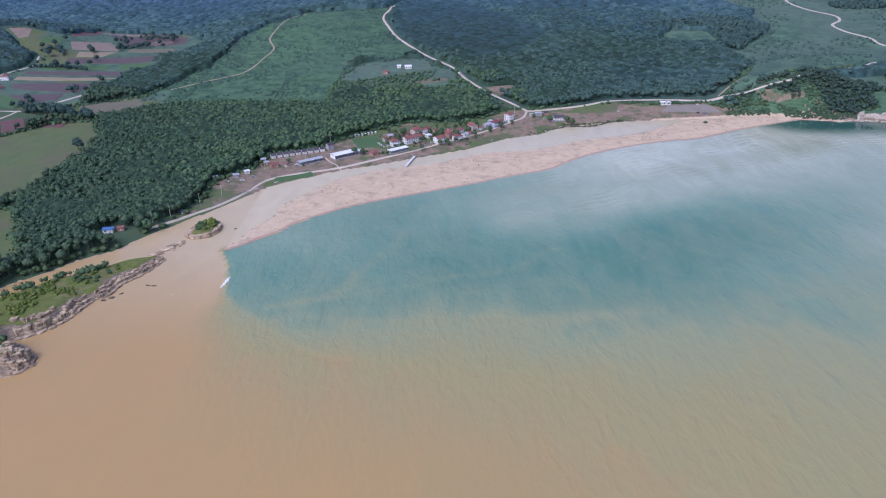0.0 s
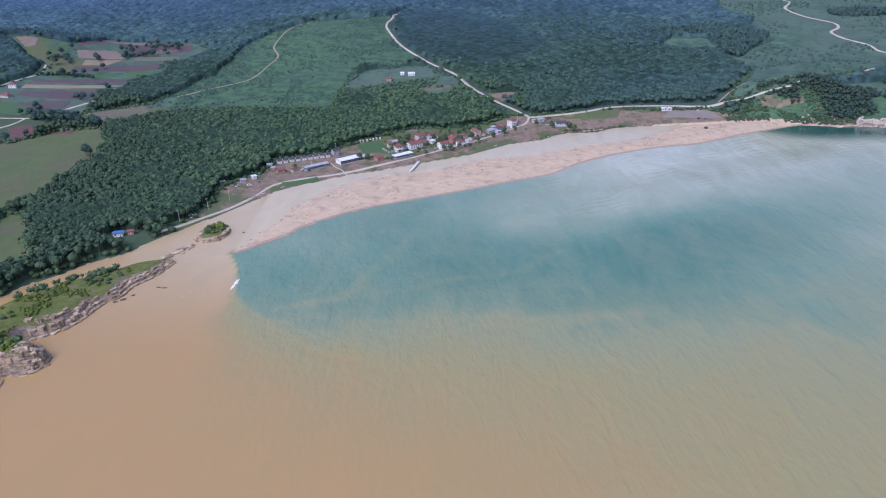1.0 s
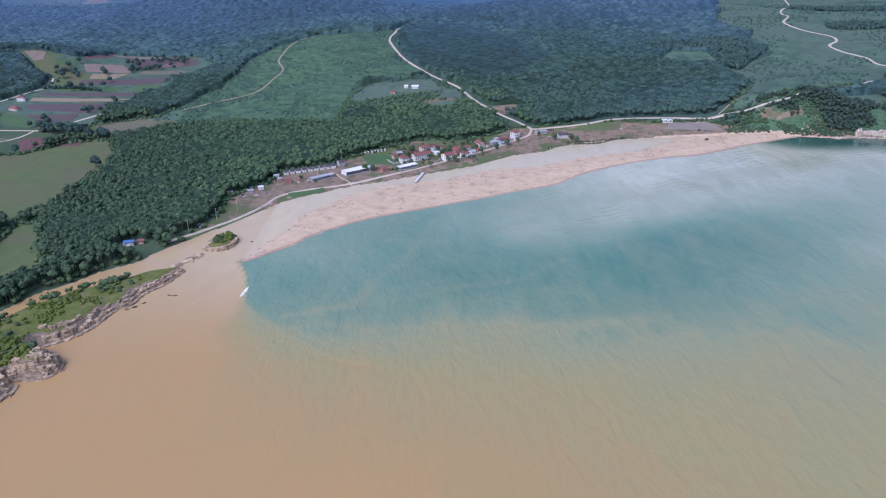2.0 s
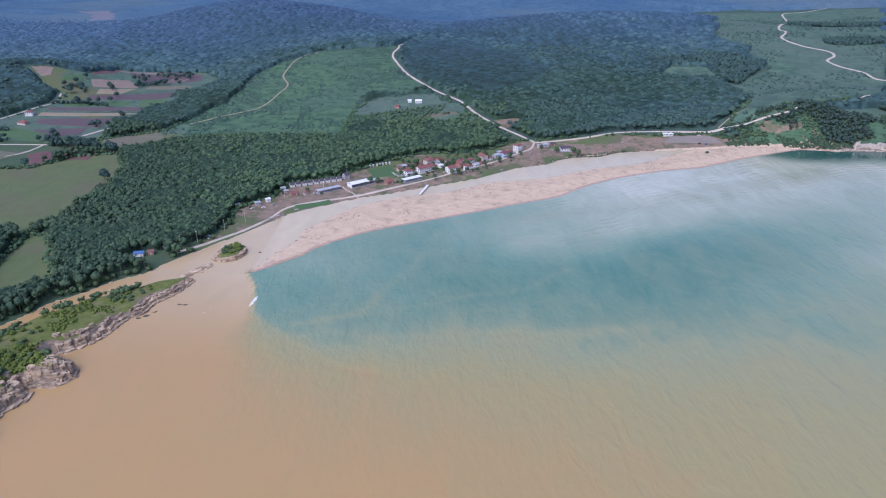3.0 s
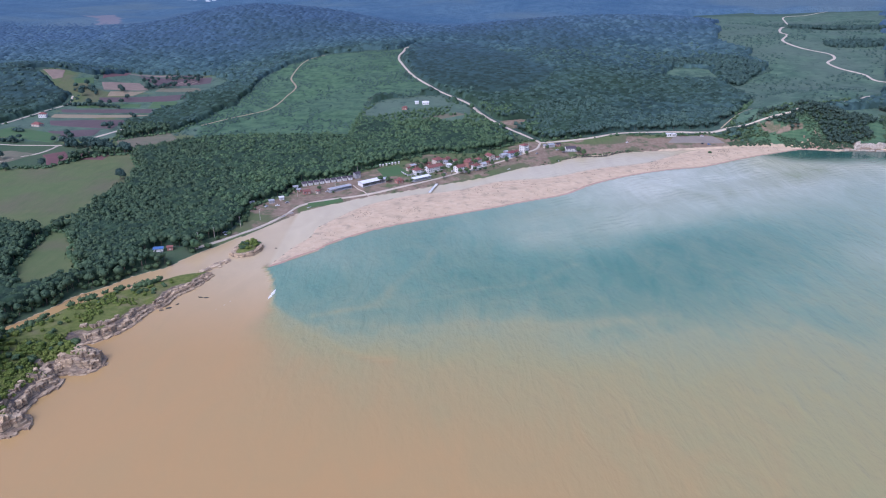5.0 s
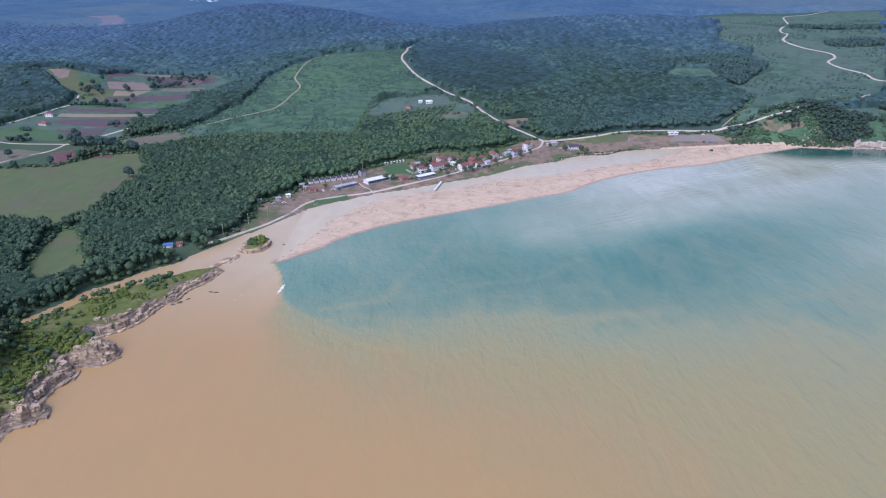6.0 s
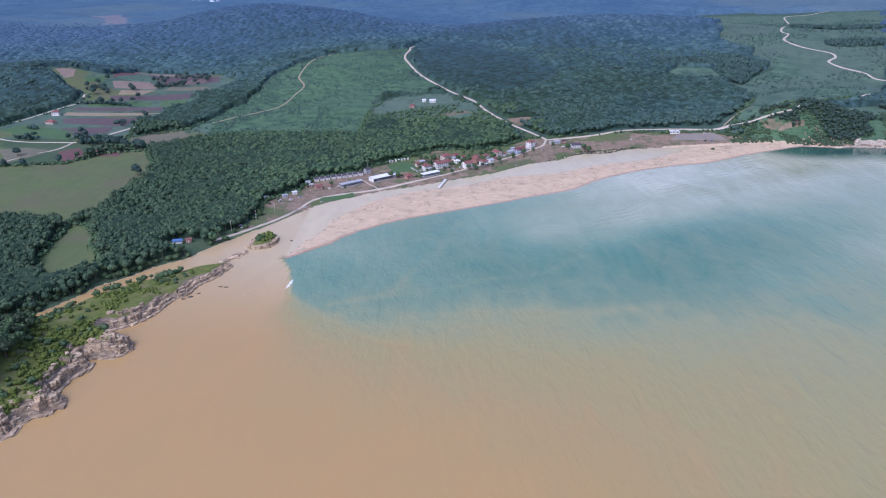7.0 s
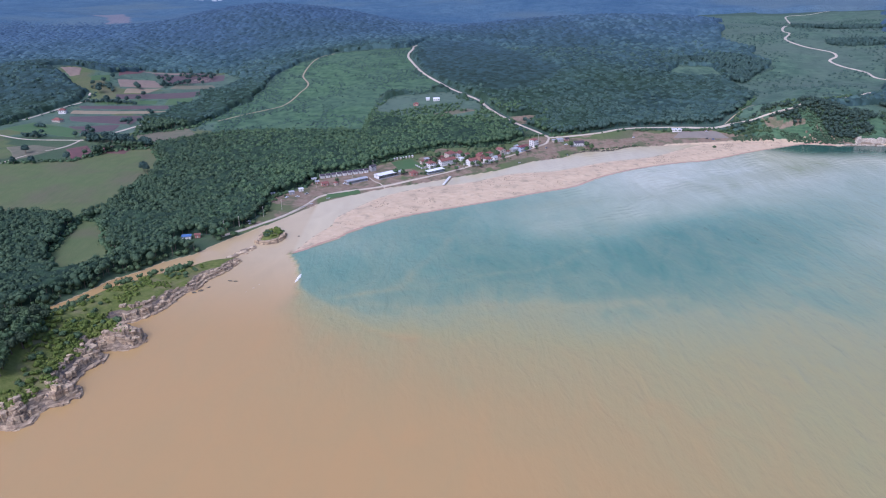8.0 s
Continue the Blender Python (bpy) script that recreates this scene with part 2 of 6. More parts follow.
def sea_material():
    n = Nodes("silty_sea")
    drift = n.noise(30, 6, 0.6, (1, 0.45, 1), 1.2, -20)
    wisps = n.noise(9, 5, 0.6, (1.0, 0.22, 1), 1.0, -38)
    depth = n.maths("ADD", n.attr("shoal_sheen"), n.maths("MULTIPLY", n.maths("SUBTRACT", n.noise(60, 6, 0.6, (1, 0.4, 1), 0.8, 30), 0.5), 0.34))
    depth = n.maths("ADD", depth, n.maths("MULTIPLY", n.maths("SUBTRACT", wisps, 0.5), 0.10))
    # pale end: shallows, and reflected sky painted into the water colour
    clear = n.ramp(depth, (0.0, (0.072, 0.180, 0.122)), (0.12, (0.084, 0.194, 0.132)), (0.28, (0.148, 0.256, 0.174)), (0.5, (0.300, 0.356, 0.240)), (1.0, (0.505, 0.500, 0.370)))
    # below the headland: the dark hillside's reflection painted into the water
    clear = n.mix(n.attr("deep"), clear, (0.026, 0.086, 0.068))
    silt = n.maths("ADD", n.attr("silt"), n.maths("MULTIPLY", n.maths("SUBTRACT", drift, 0.5), 0.30))
    silt = n.maths("ADD", silt, n.maths("MULTIPLY", n.maths("SUBTRACT", wisps, 0.5), 0.05))
    loaded = n.ramp(silt, (0.0, (0.20, 0.272, 0.182)), (0.28, (0.258, 0.286, 0.160)), (0.55, (0.308, 0.280, 0.130)), (0.78, (0.360, 0.266, 0.116)), (1.0, (0.412, 0.267, 0.110)))
    colour = n.mix(n.range(silt, 0.02, 0.32), clear, loaded)
    # lagoon and mouth: pale silt, with the sky's reflection painted in
    colour = n.mix(n.attr("silt_sheen"), colour, n.mix(n.range(drift, 0.3, 0.7), (0.51, 0.43, 0.28), (0.58, 0.495, 0.32)))
    colour = n.mix(n.range(n.maths("ADD", n.attr("foam"), n.maths("MULTIPLY", n.noise(1.3, 4), 0.5)), 0.75, 1.0), colour, (0.80, 0.80, 0.78))
    swell = n.noise(10.0, 4, 0.55, (1.0, 0.34, 1), 0.6, 20)
    cross = n.noise(3.6, 3, 0.5, (1.0, 0.45, 1), 0.3, -48)
    chop = n.noise(1.0, 4, 0.6, (1, 0.5, 1), 0, 40)
    # lines of low swell that follow the beach
    lines = n.maths("SINE", n.maths("ADD", n.maths("MULTIPLY", n.attr("offshore"), 0.95), n.maths("MULTIPLY", n.noise(30, 3), 16.0)), 0.0)
    lines = n.maths("MULTIPLY", lines, n.maths("MULTIPLY", n.range(n.noise(48, 3), 0.46, 0.64, 0.0, 0.2), n.attr("swell")))
    calm = n.range(n.attr("silt"), 0.40, 0.95, 1.0, 0.10)
    calm = n.maths("MULTIPLY", calm, n.range(n.attr("lee"), 0.0, 1.0, 1.0, 0.15))
    waves = n.maths("ADD", swell, n.maths("ADD", n.maths("MULTIPLY", cross, 0.40), n.maths("MULTIPLY", chop, 0.12)))
    waves = n.maths("MULTIPLY", n.maths("ADD", waves, lines), calm)
    n.bsdf.inputs["IOR"].default_value = 1.33
    return n.done(colour, 0.12, waves, 1.0, 1.5, 0.5)


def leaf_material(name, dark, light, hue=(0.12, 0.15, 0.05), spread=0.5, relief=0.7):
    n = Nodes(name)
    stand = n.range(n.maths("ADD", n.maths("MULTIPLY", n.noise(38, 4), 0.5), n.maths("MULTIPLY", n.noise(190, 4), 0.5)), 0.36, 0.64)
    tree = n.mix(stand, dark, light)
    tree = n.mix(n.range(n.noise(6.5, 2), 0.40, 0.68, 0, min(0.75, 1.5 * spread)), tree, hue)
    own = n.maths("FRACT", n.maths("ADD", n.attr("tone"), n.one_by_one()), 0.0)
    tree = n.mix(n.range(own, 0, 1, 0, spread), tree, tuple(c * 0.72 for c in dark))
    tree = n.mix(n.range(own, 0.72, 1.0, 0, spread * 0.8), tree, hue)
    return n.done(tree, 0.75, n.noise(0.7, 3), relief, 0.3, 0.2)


def plain_material(name, colour, other=None, size=1.5, rough=0.85, bump=0.3, metal=0.0, vary=0.0):
    n = Nodes(name)
    other = other or tuple(c * 0.72 for c in colour)
    tint = n.mix(n.range(n.noise(size, 5), 0.32, 0.68), colour, other)
    tint = n.mix(n.range(n.noise(size * 7, 3), 0.4, 0.75, 0, 0.5), tint, tuple(c * 0.8 for c in colour))
    if vary:
        tint = n.mix(n.range(n.one_by_one(), 0, 1, 0, vary), tint, tuple(c * 0.5 for c in colour))
    return n.done(tint, rough, n.noise(size * 0.4, 4), bump, 0.05, 0.3, metal)


def rock_material():
    n = Nodes("layered_limestone")
    layers = n.noise(2.4, 5, 0.6, (0.4, 0.4, 1.7), 0.5)
    colour = n.mix(n.range(layers, 0.38, 0.60), (0.26, 0.188, 0.120), (0.60, 0.470, 0.305))
    colour = n.mix(n.range(n.noise(4.0, 6, 0.65, (1.0, 1.0, 0.5), 1.0), 0.55, 0.63), colour, (0.10, 0.070, 0.048))
    colour = n.mix(n.range(n.noise(8, 4), 0.48, 0.66, 0, 0.65), colour, (0.27, 0.215, 0.155))
    colour = n.mix(n.range(n.one_by_one(), 0, 1, 0, 0.45), colour, (0.25, 0.195, 0.135))
    return n.done(colour, 0.92, n.maths("ADD", layers, n.noise(0.9, 5)), 0.7, 0.35, 0.2)


def dark_stone_material():
    n = Nodes("dark_stone")
    tint = n.mix(n.range(n.noise(1.2, 5), 0.35, 0.65), (0.07, 0.065, 0.055), (0.13, 0.12, 0.09))
    return n.done(tint, 0.9, n.noise(0.5, 5), 0.8, 0.3, 0.2)


def glass_material():
    n = Nodes("window_glass")
    return n.done((0.03, 0.04, 0.05), 0.08, None, specular=0.6)


M = {
    "ground": ground_material(), "sea": sea_material(), "rock": rock_material(), "glass": glass_material(), "mossy": dark_stone_material(),
    "chalk": plain_material("white_limestone", (0.54, 0.48, 0.39), (0.33, 0.28, 0.22), 2.2, bump=0.8),
    "surf": plain_material("white_surf", (0.90, 0.87, 0.80), (0.82, 0.79, 0.72), 0.8),
    "leaf": leaf_material("broadleaf_canopy", (0.044, 0.088, 0.047), (0.078, 0.140, 0.064), (0.116, 0.172, 0.074)),
    "leaf_river": leaf_material("old_river_wood_canopy", (0.033, 0.062, 0.036), (0.058, 0.102, 0.052), (0.084, 0.126, 0.060)),
    "leaf_near": leaf_material("garden_tree_leaves", (0.043, 0.080, 0.038), (0.076, 0.128, 0.054), (0.110, 0.158, 0.068)),
    "leaf_dark": leaf_material("pine_canopy", (0.038, 0.062, 0.034), (0.056, 0.086, 0.044), (0.072, 0.100, 0.050)),
    "leaf_pine": leaf_material("headland_pine_canopy", (0.030, 0.054, 0.044), (0.048, 0.082, 0.060), (0.064, 0.100, 0.068), 0.4),
    # darker leaves, with distance haze tinted in as blue
    "leaf_hazy_dark": leaf_material("hazy_dark_canopy", (0.034, 0.066, 0.058), (0.050, 0.092, 0.074), (0.064, 0.106, 0.080), 0.35, 0.3),
    "leaf_bright": leaf_material("shrub_leaves", (0.072, 0.110, 0.020), (0.122, 0.166, 0.031), (0.175, 0.205, 0.044)),
    # leaves tinted blue to stand in for distance haze
    "leaf_hazy": leaf_material("hazy_wood_canopy", (0.042, 0.080, 0.066), (0.066, 0.116, 0.086), (0.088, 0.140, 0.106), 0.28, 0.3),
    "bark": plain_material("bark", (0.16, 0.12, 0.09), size=0.5),
    "road": plain_material("pale_gravel", (0.55, 0.475, 0.37), (0.45, 0.385, 0.30), 4.0),
    "track": plain_material("dirt_track", (0.36, 0.28, 0.19), (0.28, 0.24, 0.15), 4.0),
    "white": plain_material("white_render", (0.78, 0.77, 0.74), (0.66, 0.64, 0.60), 2.0, vary=0.15),
    "cream": plain_material("cream_render", (0.66, 0.56, 0.46), size=2.0),
    "blue": plain_material("blue_paint", (0.10, 0.20, 0.42), size=2.0),
    "pale_blue": plain_material("pale_blue_render", (0.42, 0.50, 0.62), size=2.0),
    "tile_red": plain_material("dark_red_roof_tiles", (0.20, 0.07, 0.075), (0.14, 0.055, 0.06), 0.8),
    "brick": plain_material("weathered_brick_wall", (0.42, 0.22, 0.17), size=1.0),
    "grey": plain_material("grey_render", (0.40, 0.40, 0.40), size=2.0),
    "tile": plain_material("red_roof_tiles", (0.27, 0.115, 0.095), (0.19, 0.085, 0.075), 0.8, vary=0.3),
    "tile_dark": plain_material("dark_shingles", (0.10, 0.085, 0.10), (0.065, 0.06, 0.07), 0.8, vary=0.3),
    "sheet": plain_material("white_roof_sheet", (0.80, 0.80, 0.80), (0.70, 0.71, 0.72), 3.0, rough=0.5),
    "zinc": plain_material("grey_roof_sheet", (0.42, 0.44, 0.46), (0.32, 0.33, 0.35), 2.0, rough=0.45),
    "frame": plain_material("painted_frame", (0.70, 0.70, 0.68), size=0.5),
    "wood": plain_material("grey_planks", (0.58, 0.54, 0.47), (0.44, 0.40, 0.35), 0.5),
    "dark": plain_material("dark_paint", (0.05, 0.05, 0.055), size=0.5),
}

# ---------------------------------------------------------------- ground and sea
def mesh_from(name, verts, faces, material, smooth_faces=False):
    """One mesh from arrays of vertices and of faces that all have the same number of corners."""
    verts, faces = np.asarray(verts, np.float32), np.asarray(faces, np.int32)
    me = bpy.data.meshes.new(name)
    n, k = faces.shape
    me.vertices.add(len(verts))
    me.vertices.foreach_set("co", verts.ravel())
    me.loops.add(n * k)
    me.loops.foreach_set("vertex_index", faces.ravel())
    me.polygons.add(n)
    me.polygons.foreach_set("loop_start", np.arange(0, n * k, k, dtype=np.int32))
    me.polygons.foreach_set("use_smooth", np.full(n, smooth_faces))
    me.update(calc_edges=True)
    me.materials.append(material)
    return me


def give(me, name, values):
    a = me.attributes.new(name, "FLOAT", "POINT")
    a.data.foreach_set("value", np.asarray(values, np.float32).ravel())


def grid_lines(fine_a, fine_b, step, far_a, far_b, growth):
    lines = list(np.arange(fine_a, fine_b, step))
    d, p = step, lines[-1]
    while p < far_b:
        d *= growth
        p += d
        lines.append(min(p, far_b))
    d, p = step, fine_a
    while p > far_a:
        d *= growth * 1.06
        p -= d
        lines.insert(0, max(p, far_a))
    return np.array(lines)


def quads(nx, ny):
    i, j = np.meshgrid(np.arange(nx - 1), np.arange(ny - 1))
    a = (j * nx + i).ravel()
    return np.stack([a, a + 1, a + nx + 1, a + nx], 1)


gx = grid_lines(-290.0, 420.0, 3.0, -5600.0, 5600.0, 1.035)
gy = grid_lines(190.0, 720.0, 2.6, -2600.0, 5600.0, 1.022)


def refine(lines, a, b, step):
    return np.concatenate([lines[lines < a - 0.5 * step], np.arange(a, b, step), lines[lines > b]])


gx, gy = refine(gx, -236.0, -120.0, 1.6), refine(gy, 194.0, 394.0, 1.7)
GX, GY = np.meshgrid(gx, gy)
GZ = ground_height(GX, GY)


def land_z(x, y):
    """The built ground's height, read off its own grid."""
    x, y = np.asarray(x, float), np.asarray(y, float)
    i = np.clip(np.searchsorted(gx, x) - 1, 0, len(gx) - 2)
    j = np.clip(np.searchsorted(gy, y) - 1, 0, len(gy) - 2)
    u = (x - gx[i]) / (gx[i + 1] - gx[i])
    v = (y - gy[j]) / (gy[j + 1] - gy[j])
    return (GZ[j, i] * (1 - u) + GZ[j, i + 1] * u) * (1 - v) + (GZ[j + 1, i] * (1 - u) + GZ[j + 1, i + 1] * u) * v


# open ground, where no wood stands
OPEN = {
    "pasture": [(-422, 604), (-359, 613), (-338, 649), (-303, 661), (-272, 604), (-263, 549), (-268, 504), (-263, 466), (-282, 454), (-338, 459), (-460, 470), (-560, 560)],
    "mown": [(-278, 454), (-259, 450), (-248, 428), (-232, 400), (-218, 386), (-223, 376), (-241, 358), (-258, 371), (-267, 390)],
    "valley": [(-422, 604), (-560, 690), (-518, 769), (-501, 810), (-477, 888), (-481, 923), (-538, 952), (-561, 995), (-536, 1016), (-493, 1016), (-506, 1150),
               (-356, 1105), (-309, 1028), (-312, 951), (-350, 947), (-326, 872), (-351, 861), (-341, 812), (-360, 784), (-342, 715), (-286, 748), (-271, 771),
               (-262, 709), (-275, 677), (-342, 658), (-359, 613)],
    "scrub": [(-290, 752), (-276, 815), (-262, 880), (-255, 930), (-258, 1020), (-240, 1096), (-190, 1135), (-91, 1141), (-63, 1167), (-65, 1047), (-49, 944),
              (-11, 852), (-38, 830), (-87, 841), (-93, 789), (-93, 758), (-99, 690), (-147, 699), (-194, 701), (-240, 696), (-278, 684)],
    "clearing": [(-84, 808), (-72, 820), (-31, 830), (-4, 833), (5, 807), (25, 796), (33, 767), (58, 722), (30, 717), (-11, 730), (-67, 735), (-93, 758), (-93, 789)],
    "village": [(-151, 506), (-129, 535), (-124, 562), (-87, 582), (-64, 607), (-39, 629), (-17, 646), (27, 647), (53, 664), (72, 683), (96, 689), (123, 696),
                (180, 713), (269, 712), (317, 698), (270, 664), (159, 646), (101, 629), (61, 605), (-7, 560), (-81, 521), (-112, 487), (-139, 454), (-154, 432),
                (-158, 435), (-149, 460)],
    "heath": [(295, 721), (361, 827), (362, 920), (464, 1022), (470, 1122), (470, 1248), (707, 2018), (1175, 1980), (484, 778), (353, 725), (334, 720), (323, 720),
              (332, 691), (300, 698)],
    "headland": [(292, 722), (330, 730), (370, 737), (400, 724), (470, 742), (700, 800), (700, 692), (450, 684), (380, 684), (320, 690)],
    "hut_yard": [(-197, 408), (-191, 423), (-174, 425), (-169, 413), (-178, 402)],
    "glade": [(300, 1000), (330, 1035), (385, 1035), (378, 985), (332, 955), (300, 960)],
    "verge": [(56, 716), (70, 712), (86, 690), (92, 680), (82, 676), (70, 684), (58, 700)],
    "bare_patch": [(57, 745), (82, 753), (94, 746), (83, 728), (67, 723)],
}
OPEN = {key: np.array(value, float) for key, value in OPEN.items()}
LOW_WOOD = np.array([(-52, 926), (-50, 1106), (-30, 1252), (50, 1268), (121, 1033), (150, 949), (99, 847), (50, 829), (-4, 864)], float)
DARK_SLOPES = [np.array([(-10, 1364), (100, 2155), (267, 2097), (222, 1419), (158, 1338), (125, 1226), (77, 1227)], float),
               np.array([(121, 1065), (174, 1387), (241, 1432), (268, 1264), (210, 1068)], float)]

ROADS = {
    "coast": (2.0, [(-166, 424), (-155, 437), (-143, 453), (-133, 467), (-121, 489), (-113, 508), (-99, 520), (-77, 532), (-46, 551), (-12, 575),
                    (19, 602), (47, 626), (71, 649), (87, 665), (93, 682)]),
    "north": (3.2, [(93, 682), (80, 702), (59, 731), (39, 767), (25, 803), (1, 836), (-18, 869), (-41, 924), (-61, 1011), (-67, 1056), (-63, 1127), (-62, 1167), (-40, 1230)]),
    "east": (2.6, [(93, 682), (110, 688), (148, 702), (180, 716), (223, 720), (262, 716), (274, 715), (291, 718)]),
    "headland": (1.2, [(291, 718), (307, 719), (323, 719), (350, 717), (360, 719), (381, 729), (398, 740)]),
    "heath": (2.6, [(398, 740), (439, 758), (486, 781), (640, 830)]),
    "upper": (3.8, [(760, 880), (640, 905), (573, 935), (571, 978), (559, 1017), (559, 1053), (582, 1080), (587, 1111), (567, 1161), (567, 1224), (597, 1277), (614, 1345),
                    (760, 1620), (836, 1789), (904, 1968), (984, 1986), (1110, 2082)]),
}
TRACKS = {
    "hill": (2.1, [(-271, 771), (-244, 804), (-210, 833), (-199, 888), (-195, 929), (-213, 991), (-216, 1080), (-208, 1128), (-188, 1135)]),
    "farm": (2.4, [(-507, 795), (-490, 855), (-477, 888), (-484, 921)]),
    "meadow": (2.6, [(-422, 604), (-410, 640), (-395, 663), (-391, 679), (-391, 697)]),
    "bridge": (2.2, [(-520, 728), (-490, 720), (-448, 700), (-387, 694)]),
    "gravel": (4.0, [(-369, 728), (-355, 763)]),
    "boards": (0.8, [(-78, 558), (-73, 549), (-66, 541), (-63, 536)]),
    "path": (1.0, [(284, 719), (296, 728), (309, 738), (330, 758)]),
}


def build_ground():
    x, y, z = GX.ravel(), GY.ravel(), GZ.ravel()
    me = mesh_from("ground", np.stack([x, y, z], 1), quads(len(gx), len(gy)), M["ground"], True)
    dm, ds, dp, di = depth_in(x, y, main_loop), depth_in(x, y, spit_loop), depth_in(x, y, cape_loop), depth_in(x, y, islet_loop)
    near = y < 3100
    opened = np.full(x.shape, -1e9)
    kinds = {}
    for key, loop in OPEN.items():
        kinds[key] = np.full(x.shape, -1e9)
        kinds[key][near] = depth_in(x[near], y[near], loop)
        opened = np.maximum(opened, kinds[key])
    spread = 4 + 0.004 * np.maximum(y, 0)
    give(me, "wood", (dm > 12) * smooth(spread, -spread, opened) * (0.55 + 0.45 * (y < 2300)))
    fields = np.maximum(np.maximum(kinds["pasture"], kinds["mown"]), kinds["village"])
    fields = np.maximum(fields, np.minimum(kinds["valley"], 60 * (fbm(x, y, 55, 48) - 0.56)))
    give(me, "meadow", smooth(-spread, spread, fields))
    give(me, "heath", smooth(-spread, spread, np.maximum(kinds["scrub"], np.minimum(kinds["headland"], 728 - y)) + 10 * (fbm(x, y, 18, 47) - 0.5)))
    give(me, "hazy_open", smooth(-spread, spread, np.maximum(np.maximum(kinds["heath"], kinds["headland"]), np.maximum(np.maximum(kinds["valley"], kinds["clearing"]), kinds["glade"])) + 10 * (fbm(x, y, 18, 49) - 0.5)) * smooth(690, 740, y))
    give(me, "turf", (dp > 0) * 1.0 + (di > 0))
    soil = smooth(-3, 3, kinds["bare_patch"]) + smooth(0, 6, kinds["village"]) * smooth(0.38, 0.66, fbm(x, y, 22, 50)) * 0.8
    yard = smooth(16, 8, to_line(x, y, np.array([(-112, 535), (-70, 570)], float))) + smooth(13, 6, to_line(x, y, np.array([(-140, 500), (-150, 520)], float)))
    soil = soil + yard + smooth(9, 4, to_line(x, y, np.array([(-30, 612), (5, 620)], float)))
    soil = soil + 0.7 * smooth(2.6, 1, to_line(x, y, np.array([(372, 703), (377, 695), (378, 685)], float))) + 0.8 * smooth(4, 1.5, to_line(x, y, np.array([(349, 707), (360, 706)], float)))
    soil = soil + 0.75 * smooth(5.5, 2, to_line(x, y, np.array([(322, 715), (334, 711), (345, 705)], float)) + 10 * (fbm(x, y, 8, 44) - 0.5)) + 0.9 * smooth(9, 4, to_line(x, y, np.array([(-100, 517), (-46, 547), (-10, 571), (25, 602)], float))) * (dm > 0.5) + 0.6 * smooth(12, 4, to_line(x, y, np.array([(25, 602), (60, 630), (95, 655)], float))) * (dm > 1.5)
    soil = soil + smooth(11, 6, np.hypot(x + 15, y - 634)) + smooth(9, 4, np.hypot(x - 82, y - 668))
    soil = soil + smooth(-2, 3, depth_in(x, y, np.array([(-125, 526), (-123, 551), (-83, 564), (-58, 588), (-50, 555), (-77, 536), (-100, 523), (-112, 512)], float)))
    bare = depth_in(x, y, np.array([(190, 707), (263, 711), (305, 697), (277, 684), (183, 678), (129, 665), (126, 681)], float))
    soil = soil + smooth(-4, 4, bare + 34 * (fbm(x, y, 24, 45) - 0.55)) * 0.9
    give(me, "soil", np.minimum(soil, 1))
    shore = smooth(-2, 3, ds) + smooth(9, 4, to_line(x, y, np.array([(215, 676), (300, 688)], float))) * 0.8 + smooth(5, 2, to_line(x, y, np.array([(300, 684), (345, 684), (382, 675), (450, 672)], float)))
    shore = shore + (dm < 0) * (ds < 0) * (dp < -1) * (di < -1) * 0.8
    give(me, "sand", np.minimum(shore, 1) * smooth(3.4, 2.2, z))
    give(me, "wet", smooth(3.6, 0.8, to_line(x, y, bay)) * (dm < 6) * (ds > -3))
    front = to_line(x, y, cape_front)
    rock = (dp > -6) * smooth(6.2, 3.6, front + 6 * (fbm(x, y, 9, 61) - 0.5)) * (x < -140)
    rock = rock + (di > -5) * smooth(3.4, 1.6, di)
    head = (x > 385) * (x < 700) * (dm > -3) * smooth(18, 9, np.abs(dm)) * smooth(0.40, 0.52, fbm(x, y, 22, 62))
    give(me, "rock", np.minimum(rock + head, 1))
    tagged(new("ground", me), "rolling green land, pale sand bar and rocky cape", "ground", kind="structure")


build_ground()

PLUME = [(-114, 395), (-106, 378), (-101, 357), (-94, 330), (-78, 303), (-52, 286), (-23, 278), (7, 276), (47, 275), (99, 268), (220, 278), (400, 315), (900, 390)]
STREAKS = [(3.0, 0.09, [(-10, 420), (-15, 409), (-24, 382), (-33, 366), (-37, 351), (-47, 340), (-60, 336), (-74, 330)]), (2.4, 0.05, [(10, 362), (24, 366), (39, 367), (55, 377), (66, 390), (80, 398)]),
           (2.4, 0.10, [(-98, 340), (-93, 336), (-80, 321), (-67, 306), (-54, 292), (-30, 284)]), (2.2, 0.05, [(-40, 340), (-27, 344), (-10, 352), (4, 356)]),
           (4.0, 0.05, [(-60, 322), (-30, 318), (10, 322), (60, 318), (120, 330)])]


